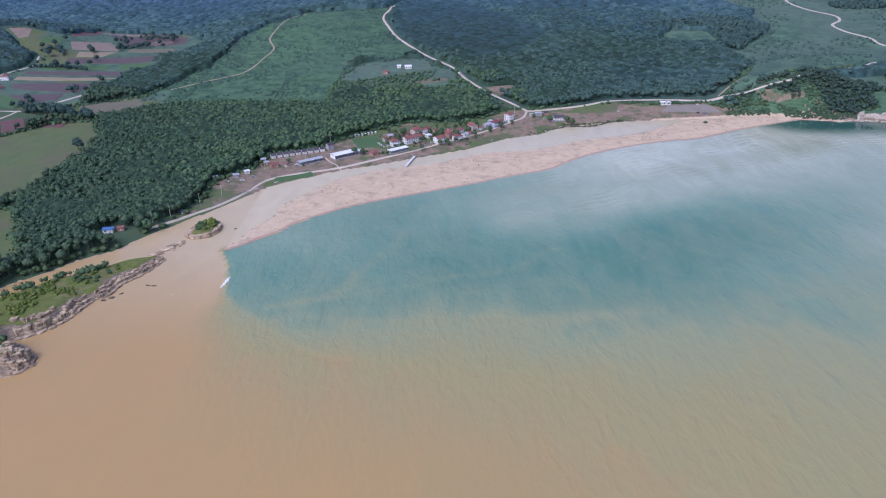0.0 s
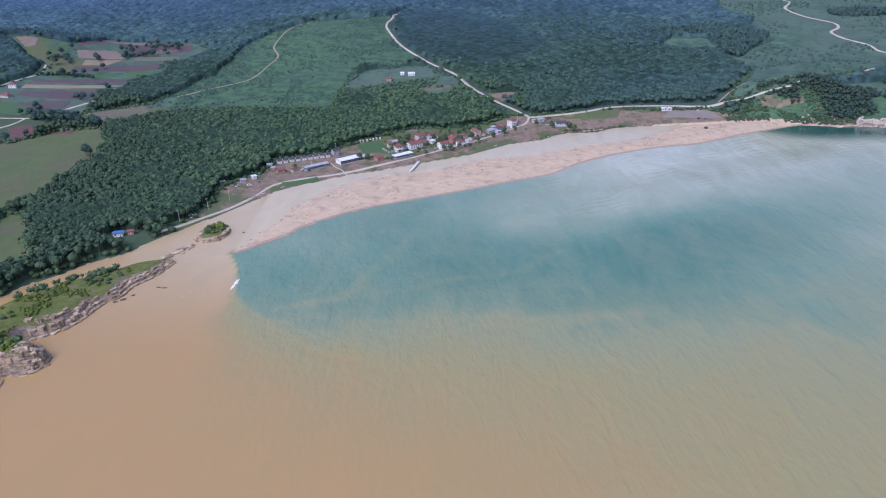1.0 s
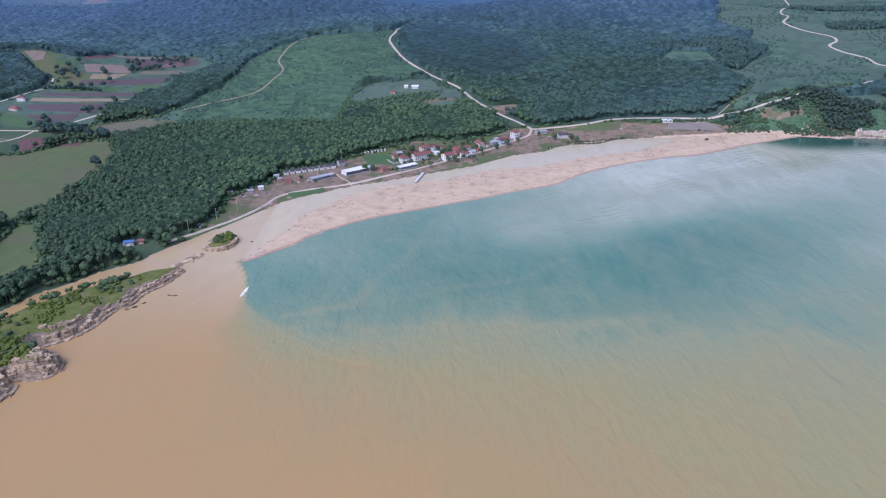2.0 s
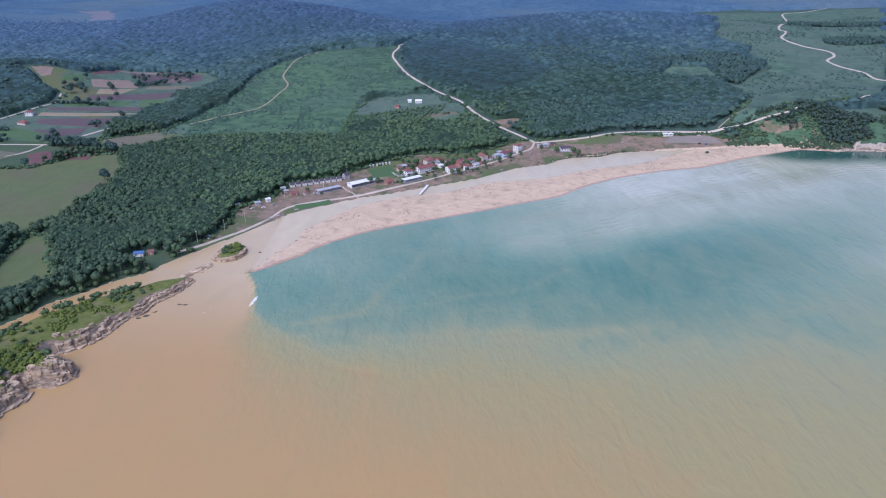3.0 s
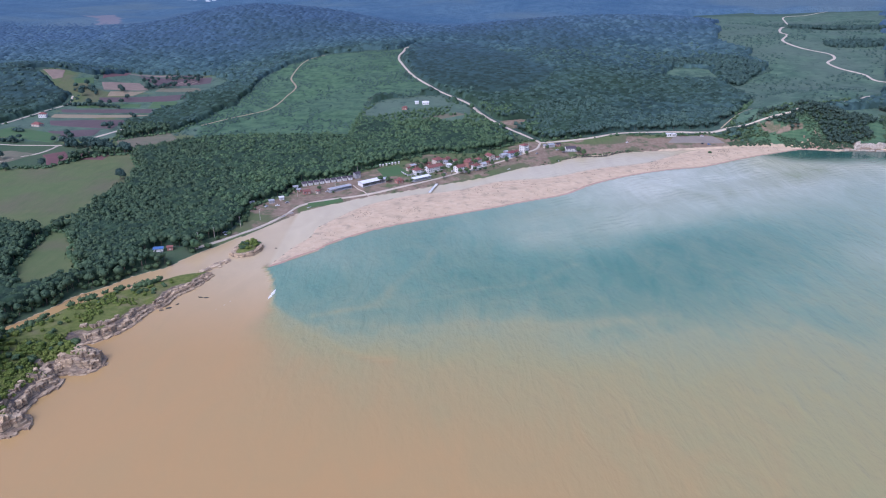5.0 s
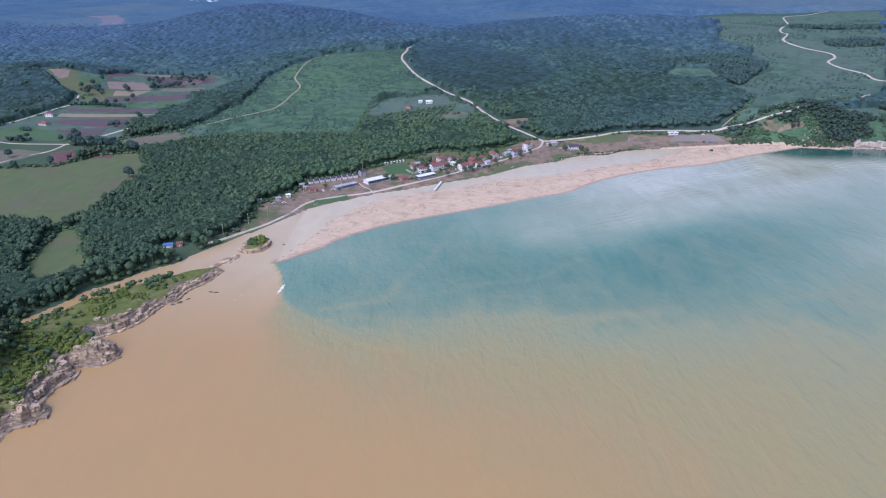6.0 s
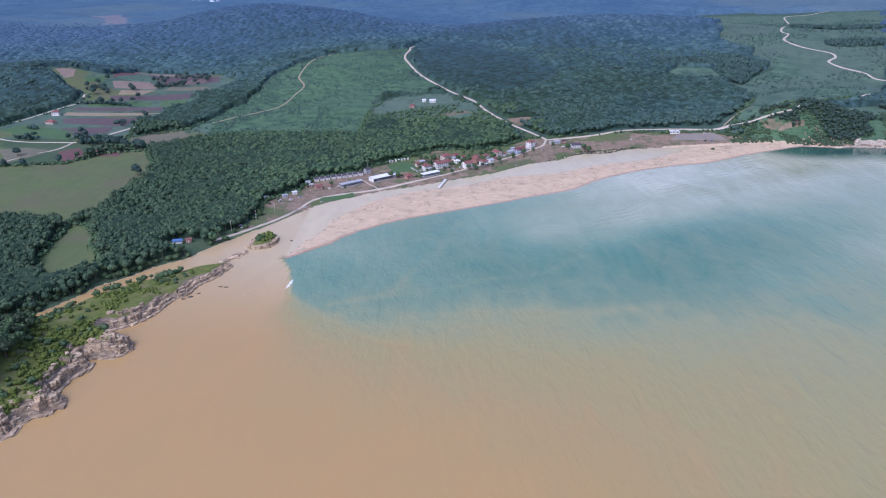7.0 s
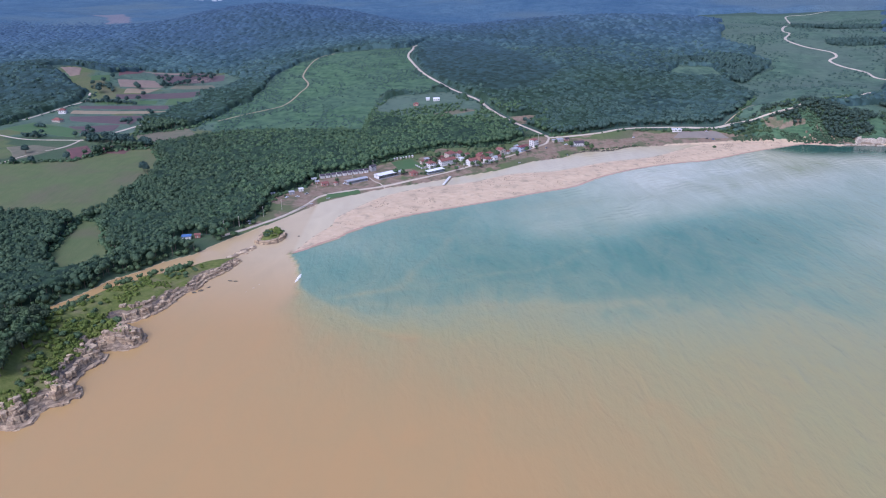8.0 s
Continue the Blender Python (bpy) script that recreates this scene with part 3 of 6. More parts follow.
def build_sea():
    sx = grid_lines(-330.0, 450.0, 2.7, -5600.0, 5600.0, 1.08)
    sy = grid_lines(90.0, 720.0, 2.7, -5600.0, 900.0, 1.08)
    X, Y = np.meshgrid(sx, sy)
    x, y = X.ravel(), Y.ravel()
    me = mesh_from("sea", np.stack([x, y, 0 * x], 1), quads(len(sx), len(sy)), M["sea"], True)
    plume = curve_through(PLUME, 6)
    run, set_off = x * 0.91 + y * 0.41, y * 0.91 - x * 0.41
    warp = 34 * (fbm(x, y, 70, 11) - 0.5) + 20 * (fbm(0.35 * run, set_off, 22, 12, 5) - 0.5)
    loop = np.vstack([plume, [(6000, 0), (6000, -6000), (-6000, -6000), (-6000, 900), (-40, 900)]])
    away = np.hypot(x + 114, y - 395)
    d = depth_in(x, y, loop) + warp * smooth(5, 120, away)
    width = 1.6 + 100 * smooth(36, 200, away)
    load = smooth(-width, width, d)
    silt = 0.07 + 0.91 * load * (1 - 0.52 * smooth(-60, 230, x))
    haze = 0.28 * np.exp(np.minimum(d, 0) / 60) * smooth(20, 120, away)
    lagoon = inside(x, y, np.vstack([bay, [(-114, 900), (900, 900), (900, 690)]]))
    silt = np.where(lagoon, 0.52 + 0.44 * smooth(-40, -120, x), silt + haze * (1 - load))
    # pale band off the beach: reflected sky painted in as silt
    pale = smooth(30, 0, to_line(x, y, np.array([(60, 490), (140, 505), (250, 560), (330, 600)], float)) + warp) * 0.08
    silt = silt + pale * (~lagoon)
    for half, gain, line in STREAKS:
        silt = silt + gain * (0.3 + 1.4 * fbm(x, y, 18, 15)) * np.exp(-(to_line(x + 0.5 * warp, y + 0.3 * warp, curve_through(line, 5)) / (half * (0.6 + 1.2 * fbm(x, y, 25, 16)))) ** 2) * (~lagoon)
    # eastern water lightened further for reflected sky
    silt = silt + 0.06 * smooth(90, 300, x) * (1 - load) * (~lagoon)
    mouth = lagoon | ((x < -97) & (y > 280))
    give(me, "silt_sheen", mouth * 0.9 * smooth(-260, -90, x + 1.2 * warp) * np.where(lagoon, 1.0, 0.8 * smooth(285, 430, y) * smooth(0.55, 1.0, load)))
    shore = to_line(x, y, bay)
    lee = smooth(62, 14, to_line(x, y, np.array([(338, 676), (385, 674), (431, 670), (520, 652), (640, 615)], float)) + 0.4 * warp)
    tongue = smooth(85, 0, to_line(x, y, np.array([(62, 418), (108, 455), (150, 503), (215, 572), (300, 625)], float)) + 1.1 * warp)
    pool = np.exp(-(to_line(x, y, np.array([(40, 392), (125, 402), (215, 432), (330, 500)], float)) / 42) ** 2)
    # paler at the beach; the eastern part stands in for reflected sky
    shoal_sheen = 0.13 + (0.14 + 0.40 * smooth(-30, 150, x)) * smooth(135, 0, shore + 0.8 * warp) + 0.56 * smooth(90, 340, x + 0.45 * (y - 450)) + 0.30 * (fbm(x, y, 90, 14) - 0.5)
    shoal_sheen = shoal_sheen + 0.22 * tongue - 0.20 * pool - 0.9 * lee + 0.07 * smooth(120, 15, np.hypot(x + 90, y - 365))
    give(me, "silt", np.clip(silt * (1 - 0.9 * lee * (x > 300)), 0, 1))
    give(me, "shoal_sheen", np.clip(shoal_sheen, 0, 1))
    # mask of the painted hillside reflection
    give(me, "deep", lee * (x > 300))
    # waves farther out are flattened too, to suit the camera's grazing view
    give(me, "lee", np.maximum(np.maximum(lee, 0.85 * lagoon), 0.62 * smooth(380, 540, y)))
    give(me, "swell", smooth(20, 130, x) * smooth(150, 40, shore))
    give(me, "offshore", np.minimum(shore, 400))
    breaker = 0.5 * np.exp(-(to_line(x, y, np.array([(-101, 366), (-100, 358), (-102, 348)], float)) / 1.6) ** 2)
    ripple = 0.55 * np.exp(-(to_line(x, y, np.array([(-121, 352), (-128, 338)], float)) / 1.8) ** 2)
    give(me, "foam", np.clip(breaker + ripple, 0, 1))
    tagged(new("water", me), "calm sea, brown with river silt beside clear teal water", "sea", kind="structure")


build_sea()


def surf(line, wide, tall):
    """A low crest of breaking water with a ragged edge."""
    p = curve_through(line, 12)
    n = len(p)
    t = np.gradient(p, axis=0)
    t /= np.linalg.norm(t, axis=1)[:, None]
    side = np.stack([-t[:, 1], t[:, 0]], 1)
    u = np.linspace(0, 1, n)
    body = np.sin(np.pi * u) ** 0.6
    rows = []
    for k, (v, h) in enumerate(((-1, -0.05), (-0.55, 0.5), (-0.1, 1.0), (0.35, 0.55), (1, -0.05))):
        ragged = 0.5 + 1.0 * grain(u * 40, 0 * u + k * 7.3, 1.6, 5)
        q = p + side * (v * wide * body * ragged)[:, None]
        rows.append(np.column_stack([q, h * tall * body * (0.5 + grain(u * 40, 0 * u + k, 2.1, 6)) + 0.02]))
    me = mesh_from("surf", np.stack(rows, 1).reshape(-1, 3), quads(5, n), M["surf"], True)
    tagged(new("surf", me), "white breaking wave where the river meets the sea", "surf", kind="structure")


surf([(-100.4, 364), (-100.8, 360), (-101.2, 356), (-102.0, 351)], 0.8, 0.5)


def ribbon(name, line, width, lift, material, label, category):
    p = curve_through(line, 14)
    t = np.gradient(p, axis=0)
    t /= np.linalg.norm(t, axis=1)[:, None] + 1e-9
    side = np.stack([-t[:, 1], t[:, 0]], 1)
    n = len(p)
    wob = 0.35 * width * (fbm(p[:, 0], p[:, 1], 9, 77) - 0.5)
    half = width / 2 + wob
    rows = []
    for u, drop in ((-1.06, -0.5), (-1, 0), (0, 0.04), (1, 0), (1.06, -0.5)):
        q = p + side * (u * half)[:, None]
        rows.append(np.column_stack([q, land_z(q[:, 0], q[:, 1]) + lift + drop]))
    verts = np.stack(rows, 1).reshape(-1, 3)
    me = mesh_from(name, verts, quads(5, n), material, True)
    return tagged(new(name, me), label, category, kind="structure")


for width, line in ROADS.values():
    ribbon("road", line, width, 0.22, M["road"], "pale gravel road with uneven edges", "road")
for key, (width, line) in TRACKS.items():
    ribbon("track", line, width, 0.25, M["track" if key in ("hill", "path") else "road"], "narrow dirt track through grass", "track")

FIELDS = [
    ("red_soil", "freshly ploughed red field at the pasture's edge", [(-388, 660), (-373, 672), (-350, 636), (-360, 611)]),
    ("red_soil", "freshly ploughed red field at the pasture's edge", [(-359, 671), (-324, 663), (-321, 637), (-344, 639)]),
    ("brown_soil", "narrow brown tilled strip", [(-478, 868), (-358, 872), (-352, 848), (-468, 853)]),
    ("straw", "narrow straw-yellow ripe strip", [(-474, 843), (-346, 837), (-374, 823), (-471, 829)]),
    ("brown_soil", "brown tilled field beside the farm lane", [(-464, 817), (-368, 813), (-368, 766), (-450, 792)]),
    ("crop_green", "bright green meadow beside the lane", [(-508, 751), (-492, 788), (-411, 746), (-400, 706)]),
    ("red_soil", "reddish ploughed strip", [(-501, 1054), (-495, 1140), (-474, 1069), (-480, 1003)]),
    ("tan", "tan stubble field", [(-479, 991), (-436, 1023), (-408, 982), (-462, 958)]),
    ("straw", "straw-yellow ripe field", [(-451, 955), (-409, 977), (-417, 945), (-448, 934)]),
    ("brown_soil", "long brown ploughed field", [(-457, 927), (-329, 966), (-346, 916), (-446, 903)]),
    ("brown_soil", "wide purple-brown ploughed field", [(-469, 1089), (-350, 1085), (-337, 1030), (-410, 1010)]),
    ("crop_green", "bright green crop field", [(-378, 914), (-345, 912), (-336, 880), (-370, 874)]),
    ("tan", "pale bare field", [(-403, 1058), (-371, 1067), (-355, 1035), (-383, 1018)]),
    ("tan", "small tan field by the wood", [(-558, 996), (-532, 1008), (-521, 975), (-529, 965)]),
    ("crop_green", "small green field among hedges", [(-508, 978), (-492, 1003), (-481, 977), (-502, 964)]),
    ("fallow", "dry fallow field with patchy grass", [(-345, 716), (-298, 746), (-276, 716), (-320, 675)]),
    ("gravel", "grey gravel parking ground beside the east road", [(232, 711), (274, 709), (283, 697), (222, 696)]),
    ("crop_green", "mown green sports lawn behind the houses", [(-64, 602), (-44, 613), (-31, 591), (-54, 579)]),
    ("crop_green", "bright green lawn strip beside the river road", [(-109, 512), (-84, 530), (-82, 525), (-106, 506)]),
    ("fallow", "dry mown strip below the farm cottage", [(-30, 752), (14, 772), (24, 764), (-22, 742)]),
    ("fallow", "dull brown fallow field beside the lane", [(-455, 668), (-428, 674), (-392, 664), (-415, 612)]),
    ("brown_soil", "brown tilled field between two lanes", [(-440, 764), (-380, 768), (-374, 738), (-410, 728)]),
    ("fallow", "patchy fallow field", [(-400, 1003), (-345, 1000), (-332, 975), (-400, 975)]),
    ("crop_green", "dull green crop strip", [(-468, 898), (-385, 900), (-380, 880), (-462, 876)]),
    ("tan", "pale stubble strip at the wood", [(-500, 1100), (-420, 1120), (-400, 1098), (-470, 1092)]),
    ("brown_soil", "dark tilled field by the wood", [(-440, 1125), (-375, 1108), (-360, 1092), (-410, 1094)]),
]
# soil, straw and tan colours are shifted towards blue for valley haze
for key, a, b in (("red_soil", (0.150, 0.074, 0.070), (0.118, 0.064, 0.060)), ("brown_soil", (0.114, 0.082, 0.080), (0.092, 0.070, 0.070)), ("straw", (0.28, 0.222, 0.140), (0.23, 0.19, 0.122)),
                  ("tan", (0.255, 0.19, 0.145), (0.20, 0.155, 0.12)), ("crop_green", (0.062, 0.130, 0.046), (0.082, 0.128, 0.054)), ("fallow", (0.175, 0.155, 0.105), (0.115, 0.128, 0.075)), ("gravel", (0.25, 0.222, 0.185), (0.19, 0.17, 0.145))):
    M[key] = plain_material("field_" + key, a, b, 9.0)


def crop_field(kind, label, corners):
    c = np.array(corners, float)
    n = 22
    u, v = np.meshgrid(np.linspace(0, 1, n), np.linspace(0, 1, n))
    u, v = u.ravel()[:, None], v.ravel()[:, None]
    q = (c[0] * (1 - u) + c[1] * u) * (1 - v) + (c[3] * (1 - u) + c[2] * u) * v
    q = q + 5.0 * np.column_stack([fbm(q[:, 0], q[:, 1], 30, 91) - 0.5, fbm(q[:, 0], q[:, 1], 30, 92) - 0.5])
    rim = (u[:, 0] <= 0) | (u[:, 0] >= 1) | (v[:, 0] <= 0) | (v[:, 0] >= 1)
    z = land_z(q[:, 0], q[:, 1]) + np.where(rim, -0.3, 0.22 + 0.12 * fbm(q[:, 0], q[:, 1], 6, 93))
    tagged(new("crop_field", mesh_from("crop_field", np.column_stack([q, z]), quads(n, n), M[kind], True)), label, "field", kind="structure")


for kind, label, corners in FIELDS:
    crop_field(kind, label, corners)

# ---------------------------------------------------------------- far hills, kilometres inland
def far_hills():
    x, y = np.meshgrid(np.concatenate([np.linspace(-4200, -1600, 30)[:-1], np.linspace(-1600, 1600, 150), np.linspace(1600, 4200, 30)[1:]]), np.concatenate([np.linspace(1560, 3000, 90)[:-1], np.linspace(3000, 5300, 40)]))
    lift = 75 * smooth(1780, 2300, y) * (fbm(x, y, 430, 101) - 0.35) + 26 * smooth(2500, 5000, y) * (fbm(x, y, 900, 102) - 0.2) + 16 * smooth(1700, 2000, y) * (fbm(x, y, 110, 103) - 0.35)
    lift = lift * (0.4 + 0.6 * smooth(-1000, -350, x))
    z = ground_height(x, y) - 2.0 + 11 * smooth(1620, 1840, y + 130 * (fbm(x, y, 90, 104) - 0.5)) + np.maximum(lift, 0)
    pale = (depth_in(x, y, OPEN["heath"]) > -40)
    open_land = depth_in(x, y, np.array([(-1030, 2080), (-930, 2120), (-830, 1930), (-760, 1780), (-850, 1770), (-900, 1900)], float))
    z = np.where(pale, ground_height(x, y) - 3, z)
    n = Nodes("far_hills")
    # distance haze is painted into these blue tints
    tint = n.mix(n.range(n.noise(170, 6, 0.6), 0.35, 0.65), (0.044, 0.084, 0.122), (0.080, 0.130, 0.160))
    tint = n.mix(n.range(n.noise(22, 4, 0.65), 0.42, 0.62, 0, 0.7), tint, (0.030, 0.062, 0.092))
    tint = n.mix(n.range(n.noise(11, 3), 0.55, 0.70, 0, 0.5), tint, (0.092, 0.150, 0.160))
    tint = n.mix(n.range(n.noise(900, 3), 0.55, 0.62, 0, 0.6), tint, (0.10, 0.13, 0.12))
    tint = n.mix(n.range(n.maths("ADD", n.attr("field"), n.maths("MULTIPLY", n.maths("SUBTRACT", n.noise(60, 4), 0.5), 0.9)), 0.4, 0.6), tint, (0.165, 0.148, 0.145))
    # faint blue glow added to stand in for haze
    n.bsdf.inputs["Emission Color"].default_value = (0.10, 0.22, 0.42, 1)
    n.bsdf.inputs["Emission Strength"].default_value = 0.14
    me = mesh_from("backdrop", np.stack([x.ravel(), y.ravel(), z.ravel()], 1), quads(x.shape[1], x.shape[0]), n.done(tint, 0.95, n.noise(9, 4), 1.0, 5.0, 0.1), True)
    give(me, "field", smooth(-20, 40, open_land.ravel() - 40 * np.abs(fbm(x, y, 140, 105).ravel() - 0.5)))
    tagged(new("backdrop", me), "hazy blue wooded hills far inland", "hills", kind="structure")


far_hills()

# ---------------------------------------------------------------- woods and trees
def ico(levels):
    bm = bmesh.new()
    bmesh.ops.create_icosphere(bm, subdivisions=levels, radius=1.0)
    v = np.array([p.co[:] for p in bm.verts])
    f = np.array([[p.index for p in q.verts] for q in bm.faces])
    bm.free()
    return v, f


def leaf_tufts(rng, count, size, low=-0.45):
    """Bent triangles pairs standing off a unit crown, as corners and faces."""
    verts, faces = [], []
    for _ in range(count):
        z = rng.uniform(low, 1.0)
        a = rng.uniform(0, 2 * math.pi)
        r = math.sqrt(max(0.0, 1 - z * z))
        out = np.array([r * math.cos(a), r * math.sin(a), z])
        c = out * rng.uniform(0.82, 1.16)
        n = out + rng.normal(0, 0.55, 3)
        n /= np.linalg.norm(n)
        s = np.cross(n, rng.normal(0, 1, 3))
        s /= np.linalg.norm(s) + 1e-9
        t = np.cross(n, s)
        k = size * rng.uniform(0.6, 1.3)
        base = len(verts)
        verts += [c - s * k, c - t * k * 0.8 + n * k * 0.25, c + s * k, c + t * k * 0.8 + n * k * 0.25]
        faces += [(base, base + 1, base + 2), (base, base + 2, base + 3)]
    return np.array(verts), np.array(faces)


def crown_form(rng, levels, tufts, size, lumps=0, low=0.62):
    v, f = ico(levels)
    v = v * (0.88 + rng.uniform(-0.13, 0.13, (len(v), 1)))
    v[:, 2] = np.where(v[:, 2] < 0, v[:, 2] * low, v[:, 2])
    parts_v, parts_f, n = [v], [f], len(v)
    for _ in range(lumps):
        w, g = ico(1)
        a, h = rng.uniform(0, 2 * math.pi), rng.uniform(-0.2, 0.7)
        w = w * (0.42 + rng.uniform(-0.07, 0.07, (len(w), 1))) + np.array([0.68 * math.cos(a), 0.68 * math.sin(a), h])
        parts_v.append(w), parts_f.append(g + n)
        n += len(w)
    if tufts:
        w, g = leaf_tufts(rng, tufts, size)
        w[:, 2] = np.where(w[:, 2] < 0, w[:, 2] * 0.62, w[:, 2])
        parts_v.append(w), parts_f.append(g + n)
    return np.vstack(parts_v), np.vstack(parts_f)


def stand_of(name, spots, forms, radius, height, material, label, category, rng, trunk=True, squash=1.0):
    """A joined stand of trees that nobody could count: crowns on short stems."""
    verts, faces, tones, base = [], [], [], 0
    z = land_z(spots[:, 0], spots[:, 1])
    pick = rng.integers(0, len(forms), len(spots))
    for k, (v, f) in enumerate(forms):
        sel = np.where(pick == k)[0]
        if not len(sel):
            continue
        m = len(sel)
        r = radius * rng.uniform(0.55, 1.25, m) ** 1.25 * 1.12
        h = height * (0.74 + 0.36 * fbm(spots[sel, 0], spots[sel, 1], 34, 57)) * rng.uniform(0.84, 1.2, m) ** (0.3 if squash < 0.7 else 0.7)
        a = rng.uniform(0, 2 * math.pi, m)
        c, s = np.cos(a)[:, None], np.sin(a)[:, None]
        vx = (v[:, 0] * c - v[:, 1] * s) * r[:, None] + spots[sel, 0][:, None]
        vy = (v[:, 0] * s + v[:, 1] * c) * r[:, None] + spots[sel, 1][:, None]
        vz = v[:, 2] * r[:, None] * 1.05 * squash + (z[sel] + h - r * 0.9 * squash)[:, None]
        verts.append(np.stack([vx, vy, vz], 2).reshape(-1, 3))
        faces.append((f[None] + (np.arange(m) * len(v))[:, None, None]).reshape(-1, 3) + base)
        tones.append(np.repeat(rng.uniform(0, 1, m), len(v)))
        base += m * len(v)
    me = mesh_from(name, np.vstack(verts), np.vstack(faces), material, True)
    give(me, "tone", np.concatenate(tones))
    ob = tagged(new(name, me), label, category, kind="stuff")
    if trunk:
        m = len(spots)
        ring = np.array([(0.16, 0, 0), (-0.08, 0.14, 0), (-0.08, -0.14, 0), (0.08, 0, 1), (-0.04, 0.07, 1), (-0.04, -0.07, 1)])
        tri = np.array([(0, 1, 4), (0, 4, 3), (1, 2, 5), (1, 5, 4), (2, 0, 3), (2, 3, 5)])
        tv = np.repeat(ring[None], m, 0)
        tv[:, :, 2] = tv[:, :, 2] * height * 0.7 + z[:, None] - 0.2
        tv[:, :, 0] += spots[:, 0][:, None]
        tv[:, :, 1] += spots[:, 1][:, None]
        stems = mesh_from("trunk", tv.reshape(-1, 3), (tri[None] + (np.arange(m) * 6)[:, None, None]).reshape(-1, 3), M["bark"])
        tagged(new("trunk", stems), kind="stuff").parent = ob
    return ob


def along(line, step):
    seg = np.hypot(*np.diff(line, axis=0).T)
    s = np.concatenate([[0], np.cumsum(seg)])
    u = np.arange(0, s[-1], step)
    return np.column_stack([np.interp(u, s, line[:, 0]), np.interp(u, s, line[:, 1])])


def jittered(x0, x1, y0, y1, step, rng):
    x, y = np.meshgrid(np.arange(x0, x1, step), np.arange(y0, y1, step * 0.9))
    x, y = x.ravel() + rng.uniform(-0.42, 0.42, x.size) * step, y.ravel() + rng.uniform(-0.42, 0.42, x.size) * step
    return np.column_stack([x, y])


def clear_of_roads(p, gap):
    ok = np.ones(len(p), bool)
    for width, line in list(ROADS.values()) + list(TRACKS.values()):
        ok &= to_line(p[:, 0], p[:, 1], curve_through(line, 4)) > width / 2 + gap
    return ok


def in_open(p, margin=0.0):
    got = np.zeros(len(p), bool)
    for loop in OPEN.values():
        got |= depth_in(p[:, 0], p[:, 1], loop) > margin
    return got


def in_view(p):
    """The wedge of country that fits the camera's view."""
    return np.abs(p[:, 0]) < 0.62 * p[:, 1] + 60


rng = np.random.default_rng(7)
NEAR_FORMS = [crown_form(rng, 1, 12, 0.27, k % 3) for k in range(9)]
FAR_FORMS = [crown_form(rng, 0, 2, 0.5, 0, 1.5) for _ in range(6)]
SMALL_FORMS = [crown_form(rng, 0, 2, 0.55) for _ in range(8)]


SETTLED = ("village", "hut_yard", "verge", "headland", "bare_patch")


def wood_depth(x, y):
    """How far inside the woods, from their wandering edges, the roads and the shore."""
    deep = np.full(np.shape(x), 200.0)
    for key, loop in OPEN.items():
        if key not in SETTLED:
            deep = np.minimum(deep, -depth_in(x, y, loop))
    deep = deep + np.clip(0.085 * (y - 520), 0, 60) * (fbm(x, y, 48, 65) - 0.5) * smooth(90, 40, np.abs(deep))
    deep = np.minimum(deep, depth_in(x, y, main_loop) - 5)
    for key in SETTLED:
        deep = np.minimum(deep, -depth_in(x, y, OPEN[key]))
    for width, line in list(ROADS.values()) + list(TRACKS.values()):
        deep = np.minimum(deep, to_line(x, y, curve_through(line, 3)) - width / 2 - 4.0)
    return deep


def wood_spots(p, bank):
    p = p[in_view(p)]
    p = p[depth_in(p[:, 0], p[:, 1], main_loop) > bank]
    edge = np.where(depth_in(p[:, 0], p[:, 1], main_loop) < 8, 9.0, wood_depth(p[:, 0], p[:, 1]))
    settled = np.max([depth_in(p[:, 0], p[:, 1], OPEN[key]) for key in SETTLED], axis=0) > -0.5
    return p[~settled & ((edge > 0.5) | (~in_open(p, -0.5) & (p[:, 1] < 520))) & ~in_open(p, 14.0) & clear_of_roads(p, 2.0)]


# woods on the rising ground: closed canopy, crown beside crown
def canopy_material():
    n = Nodes("hill_canopy")
    # bluer and paler with distance: haze painted into the leaf colours
    air_haze, gloom = n.attr("air_haze"), n.attr("gloom")
    # near colours darkened to stand in for shade between lit crowns
    deep = n.ramp(air_haze, (0.0, (0.021, 0.042, 0.026)), (0.5, (0.032, 0.066, 0.080)), (1.0, (0.044, 0.082, 0.128)))
    pale = n.ramp(air_haze, (0.0, (0.040, 0.074, 0.040)), (0.5, (0.062, 0.114, 0.114)), (1.0, (0.066, 0.116, 0.168)))
    dusk = n.ramp(air_haze, (0.0, (0.020, 0.038, 0.026)), (0.5, (0.035, 0.064, 0.074)), (1.0, (0.040, 0.072, 0.120)))
    stand = n.maths("ADD", n.maths("MULTIPLY", n.noise(45, 4), 0.55), n.maths("MULTIPLY", n.noise(210, 4), 0.45))
    tree = n.mix(n.range(n.maths("ADD", stand, n.maths("MULTIPLY", n.maths("SUBTRACT", n.attr("tone"), 0.5), 0.42)), 0.32, 0.68), deep, pale)
    tree = n.mix(n.range(n.attr("tone"), 0.76, 1.0, 0.0, 0.7), tree, n.mix(1.0, pale, (1.4, 1.28, 1.0), "MULTIPLY"))
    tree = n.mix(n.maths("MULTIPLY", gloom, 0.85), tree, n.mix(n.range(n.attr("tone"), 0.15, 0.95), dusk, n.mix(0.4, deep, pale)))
    return n.done(tree, 0.85, n.noise(1.6, 4, 0.6), 0.8, 0.7, 0.15)


